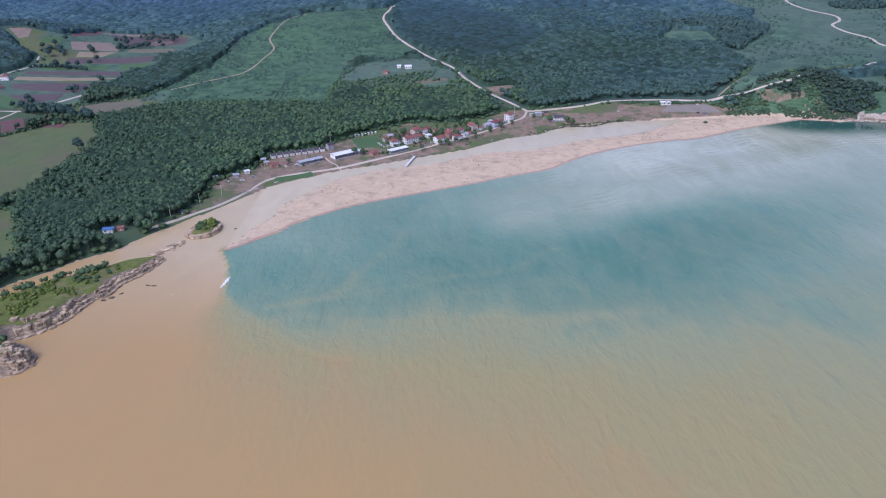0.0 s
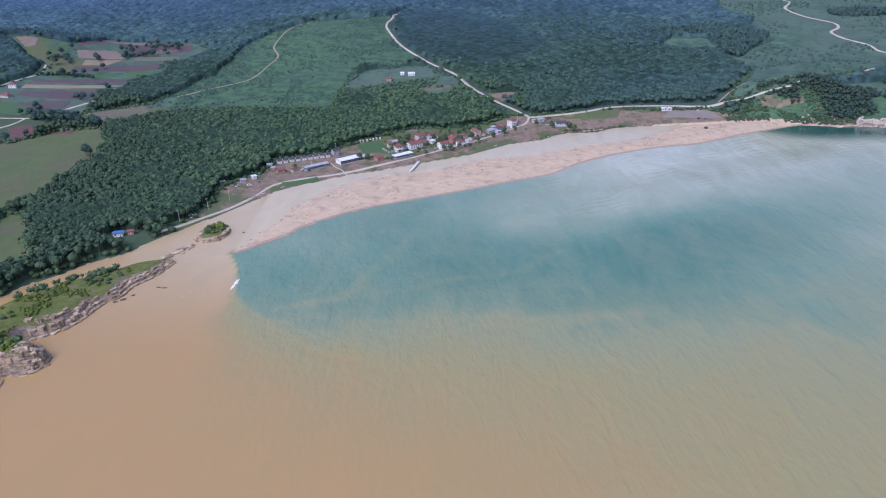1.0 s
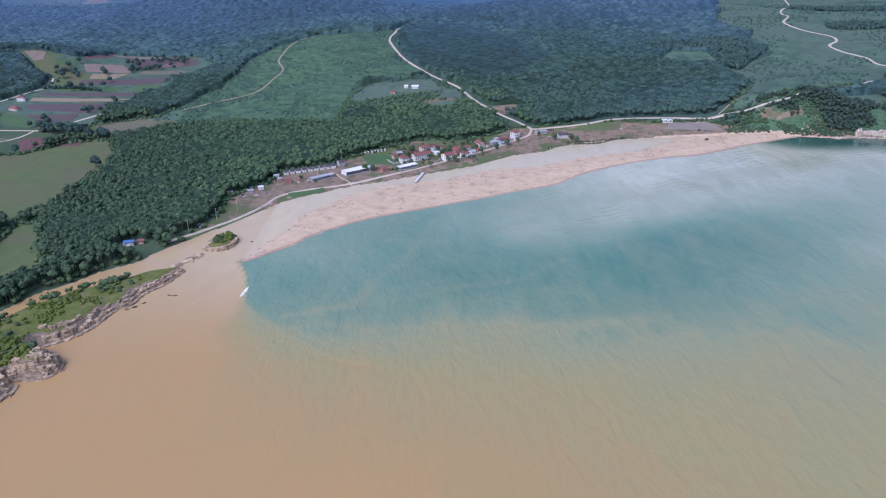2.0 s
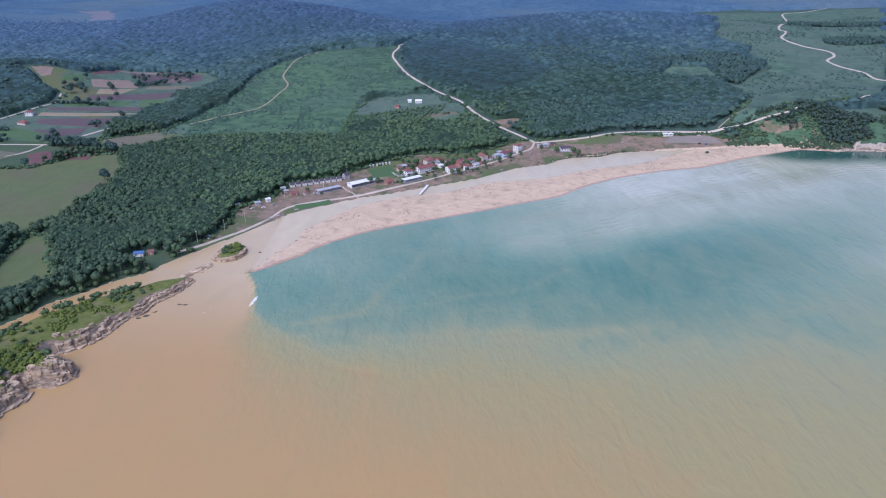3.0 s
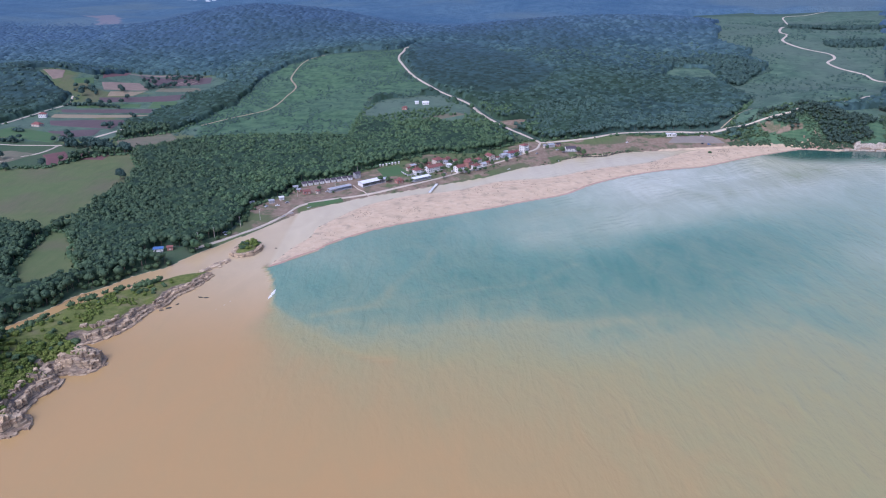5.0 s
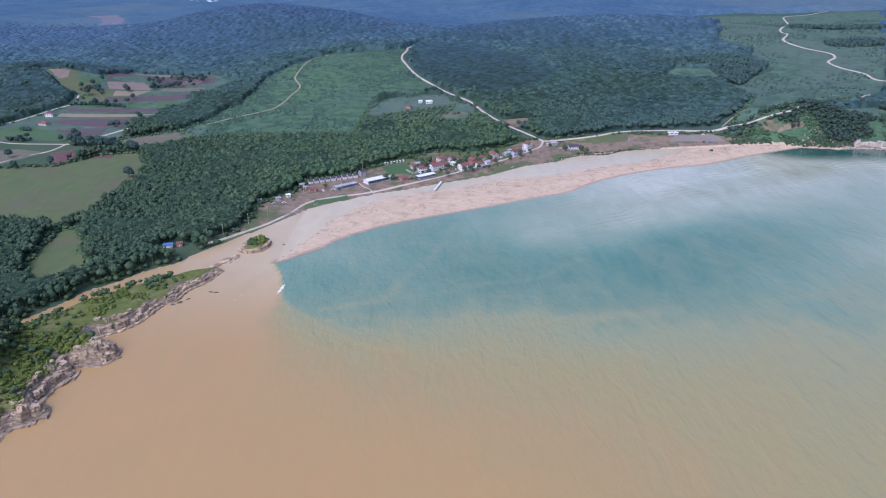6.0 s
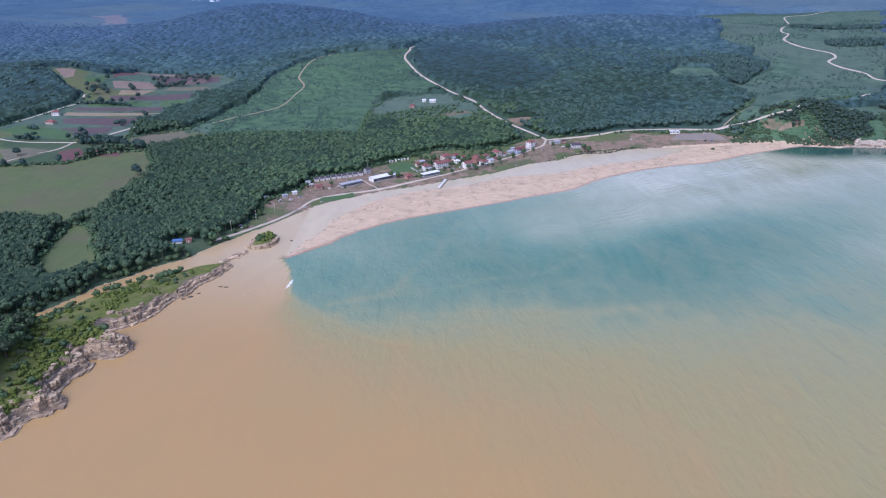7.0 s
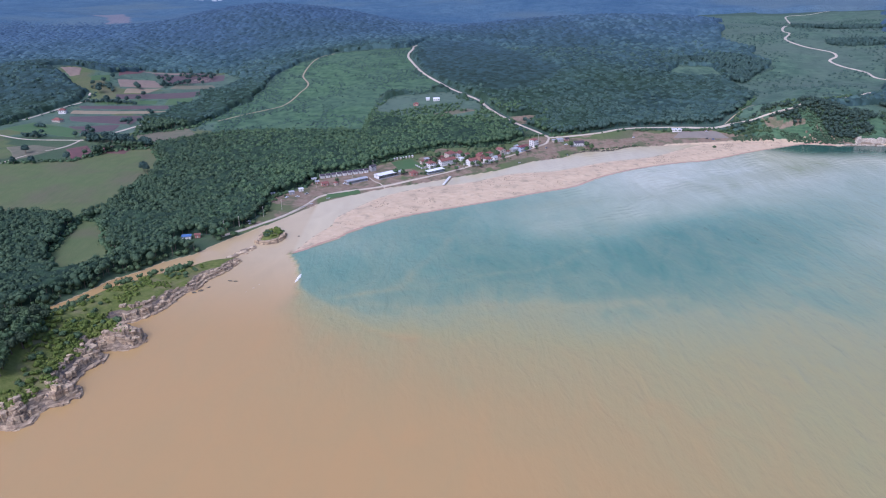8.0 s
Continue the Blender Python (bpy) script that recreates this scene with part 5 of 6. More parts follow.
p = p[(to_line(p[:, 0], p[:, 1], np.array([(640, 1170), (760, 1180), (900, 1200)], float)) < 26) | (to_line(p[:, 0], p[:, 1], np.array([(690, 1420), (900, 1480)], float)) < 26)]
stand_of("coppice", p, FAR_FORMS, 3.8, 7.0, M["leaf_hazy_dark"], "dark strip of wood on the heath", "forest", rng, trunk=False)

# ---------------------------------------------------------------- rocks
def slab(bm, r, cx, cy, z0, z1, half_x, half_y):
    """One bed of rock: an angular block with broken corners."""
    pts = []
    for _ in range(11):
        a = r.uniform(0, 2 * math.pi)
        k = max(abs(math.cos(a)), abs(math.sin(a))) ** 0.75
        d = r.uniform(0.82, 1.06) / k * 0.92
        x, y = cx + half_x * d * math.cos(a), cy + half_y * d * math.sin(a)
        lean = r.uniform(0.80, 0.97)
        pts.append((x, y, z0 + r.uniform(0, 0.22) * (z1 - z0)))
        pts.append((cx + (x - cx) * lean, cy + (y - cy) * lean, z1 - r.uniform(0, 0.20) * (z1 - z0)))
    verts = [bm.verts.new(p) for p in pts]
    hull = bmesh.ops.convex_hull(bm, input=verts)
    spare = [g for g in hull["geom_interior"] if isinstance(g, bmesh.types.BMVert)]
    bmesh.ops.delete(bm, geom=spare, context="VERTS")


def rock_mesh(seed, beds=3):
    """A boulder about 2 m across, broken out of two to four beds that step in and out."""
    r = random.Random(seed * 17 + 3)
    bm = bmesh.new()
    z = -1.0
    thick = [r.uniform(0.6, 1.3) for _ in range(beds)]
    total = sum(thick)
    for k, t in enumerate(thick):
        top = z + 2.0 * t / total
        w = r.uniform(0.78, 1.04) * (1.0 - 0.05 * k)
        slab(bm, r, r.uniform(-0.12, 0.12), r.uniform(-0.12, 0.12), z - 0.06, top + 0.03, w, w * r.uniform(0.86, 1.05))
        if r.random() < 0.6:
            a = r.uniform(0, 2 * math.pi)
            slab(bm, r, 0.75 * math.cos(a), 0.75 * math.sin(a), z - 0.06, z + (top - z) * r.uniform(0.5, 0.9), 0.42, 0.38)
        z = top
    bmesh.ops.recalc_face_normals(bm, faces=bm.faces[:])
    me = bpy.data.meshes.new("rock")
    bm.to_mesh(me)
    bm.free()
    me.materials.append(M["rock"])
    return me


ROCKS = [rock_mesh(k, 2 + k % 3) for k in range(14)]
DARK_ROCKS = [me.copy() for me in ROCKS[:5]]
for me in DARK_ROCKS:
    me.materials[0] = M["mossy"]


def rock(x, y, z, size, turn=0.0, tilt=(0.0, 0.0), label="pale weathered limestone boulder at the cliff foot", group="cape rocks", forms=ROCKS):
    ob = new("rock", random.choice(forms))
    ob.matrix_basis = Matrix.LocRotScale((x, y, z), Euler((tilt[0], tilt[1], turn)), Vector(size) * 0.5)
    return tagged(ob, label, "rock", group)


def line_frame(line):
    t = np.gradient(line, axis=0)
    t /= np.linalg.norm(t, axis=1)[:, None] + 1e-9
    return line, t


def strata_form(seed):
    """A cliff block about 2 m across: angular beds stepping back, each with a broken outline, split by upright joints."""
    r = np.random.default_rng(seed)
    n, beds = 20, int(r.integers(2, 5))
    ang = np.linspace(0, 2 * math.pi, n, endpoint=False) + r.uniform(-0.09, 0.09, n)
    shape = 1.0 / np.maximum(np.abs(np.cos(ang)), np.abs(np.sin(ang))) ** 0.7
    shape = shape * (1 + 0.16 * np.repeat(r.uniform(-1, 1, n // 2), 2))
    for _ in range(3):
        shape[r.integers(0, n)] *= r.uniform(0.55, 0.8)
    cuts = np.concatenate([[-1.0], np.sort(r.uniform(-0.6, 0.75, beds - 1)), [0.95]])
    lean, shift, size = r.uniform(-0.26, 0.26, 2), np.zeros(2), 1.0
    verts, faces = [], []
    for k in range(beds):
        out = shape * size * (1 + r.uniform(-0.10, 0.10, n))
        base = len(verts)
        for z, wide in ((cuts[k] - 0.05, 0.93), (cuts[k] + 0.10 * (cuts[k + 1] - cuts[k]), 1.0), (cuts[k + 1] - 0.06, 0.985), (cuts[k + 1], 0.90)):
            for a, q in zip(ang, out):
                x, y = shift[0] + q * wide * math.cos(a), shift[1] + q * wide * math.sin(a)
                verts.append((x, y, z + lean[0] * x + lean[1] * y + r.uniform(-0.06, 0.06)))
        for ring in range(3):
            for i in range(n):
                j = (i + 1) % n
                p, q = base + ring * n, base + (ring + 1) * n
                faces += [(p + i, p + j, q + j), (p + i, q + j, q + i)]
        middle, rim = len(verts), base + 3 * n
        verts.append((shift[0], shift[1], cuts[k + 1] + lean @ shift + r.uniform(0.0, 0.05)))
        faces += [(rim + i, rim + (i + 1) % n, middle) for i in range(n)]
        size *= r.uniform(0.80, 0.97)
        shift = shift + r.uniform(-0.08, 0.08, 2)
    return mesh_from("rock", np.array(verts), np.array(faces), M["rock"], False)


BEDDED = [strata_form(200 + k) for k in range(12)]
face = along(cape_front, 1.9)
face, heading = line_frame(face)
last_big = last_small = 0.0
gone = 0.0
for (x, y), (tx, ty) in zip(face, heading):
    gone += 1.9
    if y < 190 or y > 384:
        continue
    inx, iny = (ty, -tx)
    if depth_in(np.array([x + inx * 2]), np.array([y + iny * 2]), cape_loop)[0] < 0:
        inx, iny = -inx, -iny
    turn = math.atan2(ty, tx)
    south = float(smooth(345, 290, np.array(y)))
    big = 0.62 + 0.62 * south
    r = random.random
    # long beds along the cliff, a worn ledge at the water, some rubble between
    if fbm(np.array([x]), np.array([y]), 12, 77)[0] < 0.40 and y > 292:
        continue
    if gone - last_big > (1.7 + 1.3 * r()) * big:
        last_big = gone
        d = 1.4 + 2.4 * r()
        px, py = x + inx * d * big, y + iny * d * big
        rock(px, py, float(land_z(px, py)) * 0.62 + 0.2, ((3.0 + 3.8 * r()) * big, (2.6 + 2.6 * r()) * big, (2.0 + 2.3 * r()) * big), turn + (r() - 0.5) * 0.9,
             (0.10 * r(), (r() - 0.5) * 0.16), "long pale limestone bed in the cape's cliff", forms=BEDDED)
        rock(x - inx * (1.6 * r() - 0.2), y - iny * (1.6 * r() - 0.2), 0.05 + 0.2 * r(), ((3.4 + 4.0 * r()) * big, (1.6 + 1.5 * r()) * big, 0.8 + 0.9 * r()), turn + (r() - 0.5) * 0.6,
             ((r() - 0.5) * 0.1, (r() - 0.5) * 0.1), "flat pale limestone ledge at the water's edge", forms=BEDDED)
        if r() < 0.9:
            d = 4.2 + 2.6 * r()
            px, py = x + inx * d * big, y + iny * d * big
            rock(px, py, float(land_z(px, py)) - 0.5 * big, ((2.6 + 3.0 * r()) * big, (2.2 + 1.8 * r()) * big, (1.7 + 1.3 * r()) * big), turn + (r() - 0.5) * 0.8, ((r() - 0.5) * 0.3, (r() - 0.5) * 0.3),
                 "grey cracked limestone block in the cliff", forms=BEDDED)
    if gone - last_small > 4.0 and r() < 0.6:
        last_small = gone
        d = -0.6 + 3.6 * r()
        px, py = x + inx * d, y + iny * d
        rock(px, py, max(float(land_z(px, py)), 0.0) * 0.6 + 0.1, (1.6 + 1.6 * r(), 1.2 + 1.0 * r(), 0.8 + 0.8 * r()), turn + r() * 3, ((r() - 0.5) * 0.35, (r() - 0.5) * 0.35))

# the large blocks that stand out into the bay
rock(-172.0, 282.8, 2.0, (14.0, 7.0, 5.6), 0.42, (0.06, -0.05), "huge pale limestone block standing out into the bay", forms=BEDDED[:1])
rock(-167.5, 279.3, 0.1, (13.0, 2.8, 1.0), 0.45, (0, 0.02), "flat pale limestone ledge at the water's edge", forms=BEDDED)
rock(-181.5, 280.5, 2.0, (7.0, 6.8, 5.6), 0.5, (0.0, 0.08), "large cracked limestone block with a rounded top", forms=BEDDED[3:4])
rock(-177.8, 235.2, 1.0, (9.0, 5.0, 3.4), 0.35, (0.05, -0.1), "large limestone slab stepping into the water", forms=BEDDED[5:6])
rock(-182.5, 262.5, 0.9, (11.0, 4.2, 2.6), 0.9, (0.1, 0.0), "long limestone slab sloping to the water", forms=BEDDED[6:7])
# awash reefs
for x, y, sx, sy, sz, a in ((-147, 398, 4.5, 3.0, 1.0, 0.8), (-145, 402, 6.0, 2.6, 1.1, 0.7), (-141, 406, 6.5, 2.4, 1.0, 0.5), (-140, 402, 4.0, 2.2, 0.9, 0.4), (-143, 396, 5.5, 2.6, 0.9, 0.5),
                            (-147, 392, 4.0, 2.2, 0.9, 0.9), (-136, 412, 4.0, 1.8, 0.8, 0.6), (-140, 409, 3.0, 1.6, 0.8, 0.4)):
    rock(x, y, 0.1, (sx, sy, sz), a, (0, 0), "pale flat reef rock awash in brown water", "reef rocks")
for x, y, sx, sy, a in ((-140.5, 353.6, 3.6, 1.3, -0.2), (-137.6, 353.2, 3.4, 1.0, 0.1), (-154.0, 340.5, 4.6, 1.9, 0.5), (-157.0, 338.0, 3.4, 1.5, 0.3), (-150.5, 345.0, 3.0, 1.3, 0.8), (-114, 427, 2.2, 1.5, 0.4)):
    rock(x, y, 0.05, (sx, sy, 0.75), a, (0, 0), "low dark rock awash in brown water", "reef rocks", DARK_ROCKS)
# the broad pale reef between cape and islet
for x, y, sx, sy, sz, a in ((-146, 397, 11.5, 4.6, 1.4, 0.75), (-142.5, 404, 12.0, 5.0, 1.5, 0.72), (-149.5, 391, 7.5, 3.6, 1.3, 0.8)):
    rock(x, y, 0.15, (sx, sy, sz), a, (0.03, 0.02), "broad pale reef slab rising from brown water", "reef rocks", BEDDED)
# the islet's rim
rim = along(np.vstack([islet_loop, islet_loop[:1]]), 2.3)
for x, y in rim:
    if y > 431 and x > -133:
        continue
    x, y = x + (-132 - x) * 0.08, y + (426 - y) * 0.08
    rock(x, y, 0.7, (3.8 + 1.8 * random.random(), 2.4 + random.random(), 2.4 + 1.2 * random.random()), math.atan2(y - 426, x + 132) + 1.57, (0, 0), "pale rock in the islet's low cliff", "islet rocks", BEDDED)
# white cliff on the far headland: a row of tall pale beds
CHALK = [me.copy() for me in BEDDED[:5]]
for me in CHALK:
    me.materials[0] = M["chalk"]
for k in range(11):
    x, y = 406 + 2.7 * k + random.uniform(-1.0, 1.0), 681.5 - 0.2 * k + random.uniform(-1.0, 2.4)
    rock(x, y, 1.4 + random.uniform(-0.6, 1.6), (4.5 + 4.0 * random.random(), 6.0, 5.0 + 4.5 * random.random()), random.uniform(-0.6, 0.6), (random.uniform(-0.25, 0.1), random.uniform(-0.25, 0.25)), "white bare limestone cliff under the headland", "headland rocks", CHALK)
for k in range(16):
    x = 386 + 4.2 * k + random.uniform(-1.5, 1.5)
    rock(x, float(np.interp(x, [354, 371, 385, 406, 431, 470], [686, 682, 678, 675.5, 672.5, 665])) + random.uniform(-0.4, 1.0), 0.4, (3.5 + 2 * random.random(), 2.2, 1.3), random.uniform(-0.4, 0.4), (0, 0), "pale boulder on the headland's shore", "headland rocks", CHALK)
for k in range(5):
    rock(-186 + 1.6 * k, 392.5 + 1.2 * k, 0.3, (2.2, 1.4, 0.9), random.uniform(0, 3), (0, 0), "pale landing stone at the river bank", "landing stones")
for x, y in ((361, 697), (363, 693), (364, 689), (366, 687), (384, 689), (385, 686), (357, 691)):
    rock(x, y, float(land_z(x, y)) + 0.3, (3.0, 2.2, 2.4), random.uniform(0, 3), (0.2, 0), "pale cliff rock under the headland", "headland rocks")

# ---------------------------------------------------------------- buildings
def box(bm, x0, x1, y0, y1, z0, z1):
    v = [bm.verts.new(p) for p in ((x0, y0, z0), (x1, y0, z0), (x1, y1, z0), (x0, y1, z0), (x0, y0, z1), (x1, y0, z1), (x1, y1, z1), (x0, y1, z1))]
    for f in ((0, 3, 2, 1), (4, 5, 6, 7), (0, 1, 5, 4), (1, 2, 6, 5), (2, 3, 7, 6), (3, 0, 4, 7)):
        bm.faces.new([v[k] for k in f])


def boxed(*sizes):
    bm = bmesh.new()
    for s in sizes:
        box(bm, *s)
    return bm


def roof_bm(w, d, rise, over, kind, thick=0.18):
    """A roof over a w by d plan: gable (ridge along x), hip, lean-to or flat."""
    a, b = w / 2 + over, d / 2 + over
    if kind == "hip":
        k = min(a, b) * 0.95
        top = [(-a, -b, 0), (a, -b, 0), (a, b, 0), (-a, b, 0), (-a + k, 0, rise), (a - k, 0, rise)]
        faces = [(0, 1, 5, 4), (2, 3, 4, 5), (1, 2, 5), (3, 0, 4)]
    elif kind == "gable":
        top = [(-a, -b, 0), (a, -b, 0), (a, b, 0), (-a, b, 0), (-a, 0, rise), (a, 0, rise)]
        faces = [(0, 1, 5, 4), (2, 3, 4, 5)]
    elif kind == "cross":
        top = [(-a, -b, 0), (0, -b, rise), (a, -b, 0), (a, b, 0), (0, b, rise), (-a, b, 0)]
        faces = [(0, 1, 4, 5), (1, 2, 3, 4)]
    else:
        top = [(-a, -b, 0), (a, -b, 0), (a, b, rise), (-a, b, rise)]
        faces = [(0, 1, 2, 3)]
    bm = bmesh.new()
    verts = [bm.verts.new(p) for p in top]
    shell = [bm.faces.new([verts[k] for k in f]) for f in faces]
    ext = bmesh.ops.extrude_face_region(bm, geom=shell)
    bmesh.ops.translate(bm, vec=(0, 0, thick), verts=[g for g in ext["geom"] if isinstance(g, bmesh.types.BMVert)])
    bmesh.ops.recalc_face_normals(bm, faces=bm.faces[:])
    return bm


TRUE = Matrix.Scale(1 / UNIT, 4)  # things drawn in metres, set into the plan


def at(ob, x=0.0, y=0.0, z=0.0, turn=0.0):
    ob.matrix_basis = pose(x, y, z, 0, 0, turn)
    return ob


def window(parent, x, y, z, turn, wide=1.1, tall=1.25, frame_mat="frame"):
    f = part("window", boxed((-wide / 2 - 0.12, wide / 2 + 0.12, -0.10, 0.06, -0.12, 0), (-wide / 2 - 0.12, wide / 2 + 0.12, -0.10, 0.06, tall, tall + 0.12),
                             (-wide / 2 - 0.12, -wide / 2, -0.10, 0.06, 0, tall), (wide / 2, wide / 2 + 0.12, -0.10, 0.06, 0, tall), (-0.04, 0.04, -0.08, 0.06, 0, tall)), M[frame_mat], parent)
    part("pane", boxed((-wide / 2, wide / 2, -0.05, 0.05, 0, tall)), M["glass"], f)
    return at(f, x, y, z, turn)


def gable_wall(w, d, h, rise, kind):
    bm = boxed((-w / 2, w / 2, -d / 2, d / 2, -1.2, h))
    if kind == "gable":
        for s in (-1, 1):
            v = [bm.verts.new((s * (w / 2), p, q)) for p, q in ((-d / 2, h), (d / 2, h), (0, h + rise * 0.93))]
            u = [bm.verts.new((s * (w / 2 - 0.25), p, q)) for p, q in ((-d / 2, h), (d / 2, h), (0, h + rise * 0.93))]
            bm.faces.new(v), bm.faces.new(u)
            for k in range(3):
                bm.faces.new((v[k], v[(k + 1) % 3], u[(k + 1) % 3], u[k]))
    if kind == "cross":
        for s in (-1, 1):
            v = [bm.verts.new((p, s * (d / 2), q)) for p, q in ((-w / 2, h), (w / 2, h), (0, h + rise * 0.93))]
            u = [bm.verts.new((p, s * (d / 2 - 0.25), q)) for p, q in ((-w / 2, h), (w / 2, h), (0, h + rise * 0.93))]
            bm.faces.new(v), bm.faces.new(u)
            for k in range(3):
                bm.faces.new((v[k], v[(k + 1) % 3], u[(k + 1) % 3], u[k]))
    bmesh.ops.recalc_face_normals(bm, faces=bm.faces[:])
    return bm


def house(x, y, turn, w, d, storeys, wall, roof, kind, label, rise=None, balcony=False, chimney=True, category="house", group="village houses", over=0.5, storey=2.5):
    h = storey * storeys + 0.2
    rise = rise if rise is not None else d * (0.26 if kind != "flat" else 0.03)
    base = tagged(new("house"), label, category, group)
    part("wall", gable_wall(w, d, h, rise, kind), M[wall], base)
    top = at(part("roof", roof_bm(w, d, rise, over, kind), M[roof], base), 0, 0, h)
    if kind in ("gable", "hip") and w > 5:
        at(part("ridge", boxed((-w / 2 + (d * 0.42 if kind == "hip" else 0), w / 2 - (d * 0.42 if kind == "hip" else 0), -0.16, 0.16, 0, 0.2)), M[roof], top), 0, 0, rise + 0.12)
    if chimney:
        at(part("chimney", boxed((-0.3, 0.3, -0.3, 0.3, 0, 1.5), (-0.4, 0.4, -0.4, 0.4, 1.5, 1.62)), M["brick"], base), w * 0.22, d * 0.18, h + rise * 0.35)
    count = max(1, int(w / 2.7))
    for s in range(storeys if category != "hall" else 0):
        z = min(0.95, storey - 1.5) + storey * s
        for k in range(count):
            px = (k + 0.5) * w / count - w / 2
            if s == 0 and k == count // 2:
                door = at(part("door", boxed((-0.5, 0.5, -0.06, 0.05, 0, 2.05)), M["wood"], base), px, -d / 2, 0.1)
                at(part("handle", boxed((-0.03, 0.03, -0.06, 0.0, 0, 0.16)), M["zinc"], door), 0.38, -0.06, 1.0)
            else:
                window(base, px, -d / 2, z, 0)
        side = max(1, int(d / 3.6))
        for k in range(side):
            py = (k + 0.5) * d / side - d / 2
            window(base, w / 2, py, z, 90)
            window(base, -w / 2, py, z, -90)
    if balcony:
        for s in range(1, storeys):
            slab = at(part("balcony", boxed((-w / 2 + 0.3, w / 2 - 0.3, -1.3, 0, -0.16, 0)), M["white"], base), 0, -d / 2, storey * s + 0.1)
            rails = [(-w / 2 + 0.3, w / 2 - 0.3, -1.3, -1.24, 0.9, 0.98)] + [(-w / 2 + 0.3 + k * (w - 0.66) / 8, -w / 2 + 0.36 + k * (w - 0.66) / 8, -1.3, -1.24, 0, 0.9) for k in range(9)]
            part("railing", boxed(*rails), M["frame"], slab)
    base.matrix_basis = pose(x, y, float(land_z(x, y)) + 0.15, 0, 0, turn) @ TRUE
    return base


def open_shed(x, y, turn, w, d, h, roof, label, walls=False, rise=1.0, kind="gable"):
    base = tagged(new("shed"), label, "shed", "village sheds")
    at(part("roof", roof_bm(w, d, rise, 0.4, kind, 0.14), M[roof], base), 0, 0, h)
    n = max(2, int(w / 4.2))
    for k in range(n + 1):
        for s in (-1, 1):
            at(part("post", boxed((-0.12, 0.12, -0.12, 0.12, -1, h)), M["zinc"], base), -w / 2 + 0.2 + k * (w - 0.4) / n, s * (d / 2 - 0.2))
    part("slab", boxed((-w / 2 - 0.3, w / 2 + 0.3, -d / 2 - 0.3, d / 2 + 0.3, -1.0, 0.1)), M["grey"], base)
    if walls:
        part("back_wall", boxed((-w / 2, w / 2, d / 2 - 0.15, d / 2, 0.1, h)), M["white"], base)
        for s in (-1, 1):
            part("end_wall", boxed((s * w / 2 - 0.08, s * w / 2 + 0.08, -d / 2, d / 2 - 0.15, 0.1, h)), M["white"], base)
        for k in range(n - 1):
            at(part("counter", boxed((-1.2, 1.2, -0.4, 0.4, 0.1, 1.0)), M["wood"], base), -w / 2 + (k + 1) * w / n, 0)
    base.matrix_basis = pose(x, y, float(land_z(x, y)) + 0.2, 0, 0, turn) @ TRUE
    return base


AXIS = 38.0
RED = "with a red tiled roof beside the coast road"
house(-26, 589, AXIS, 9, 8, 2, "white", "tile", "hip", "white two-storey house " + RED, balcony=True)
house(-11.5, 598, AXIS, 21, 8, 2, "white", "tile", "gable", "long white two-storey guest house with a red tiled roof")
open_shed(-22, 575, AXIS, 23, 5.5, 2.9, "sheet", "long white canopy roof on posts beside the road", kind="lean", rise=0.5)
house(-40.5, 567, AXIS, 7.5, 6.5, 1, "brick", "tile", "hip", "small brick house with a red hipped roof", rise=2.4)
open_shed(-63, 563, AXIS, 29, 10, 3.6, "sheet", "white-roofed restaurant shed open at the front", walls=True, rise=1.1)
open_shed(-88, 547, AXIS, 26, 6, 2.9, "zinc", "long grey sheet-roofed shelter on posts", rise=0.9)
for k in range(9):
    house(-118.5 + 4.45 * k, 557.5 + 2.05 * k, 25, 4.5, 6.5, 1, "white", "tile_dark", "gable", "tiny white bungalow with a dark steep roof, one of a row", rise=1.3, chimney=False, category="bungalow", group="bungalow row", over=0.4, storey=2.3)
house(-77, 577.5, AXIS, 6.5, 5.5, 2, "grey", "tile_dark", "gable", "grey two-storey house with a dark roof", chimney=False)
house(-8, 617, AXIS, 11.5, 9, 2, "cream", "tile", "hip", "cream two-storey house " + RED)
house(2, 609, AXIS, 5.5, 5, 1, "white", "sheet", "lean", "small white annex with a flat white roof", rise=0.3, chimney=False)
house(11, 599, AXIS, 11, 8, 2, "white", "tile", "gable", "white two-storey house " + RED, balcony=True)
house(19.5, 612, AXIS + 90, 9, 8, 2, "brick", "tile", "gable", "brick house with a steep red roof among gardens")
house(26, 605, AXIS, 8.5, 7, 2, "white", "tile", "hip", "white house with red hipped roof near the road", balcony=True)
house(33, 615, AXIS, 6, 6, 1, "white", "zinc", "gable", "small white house with a grey sheet roof", chimney=False)
house(40, 632, AXIS + 90, 9.5, 8, 2, "cream", "tile", "gable", "cream two-storey house with a weathered red roof")
house(53, 641, AXIS, 8, 6, 1, "grey", "zinc", "gable", "low grey house with a metal roof")
house(61, 643, AXIS, 10, 7, 2, "pale_blue", "tile_red", "hip", "pale blue and white house with a dark red roof", balcony=True)
house(74, 657, AXIS + 8, 8.5, 7.5, 3, "white", "tile", "hip", "white three-storey house with a red roof at the bend", balcony=True)
house(121, 671, 12, 13, 8, 1, "white", "tile_dark", "gable", "low white house with a dark violet roof by the lagoon")
house(103, 676, 20, 8, 5, 1, "grey", "zinc", "lean", "grey roadside shack with a flat metal roof", rise=0.4, chimney=False)
house(0, 625, AXIS + 20, 7, 6, 1, "brick", "tile", "gable", "low brick house with a red roof under the wood")
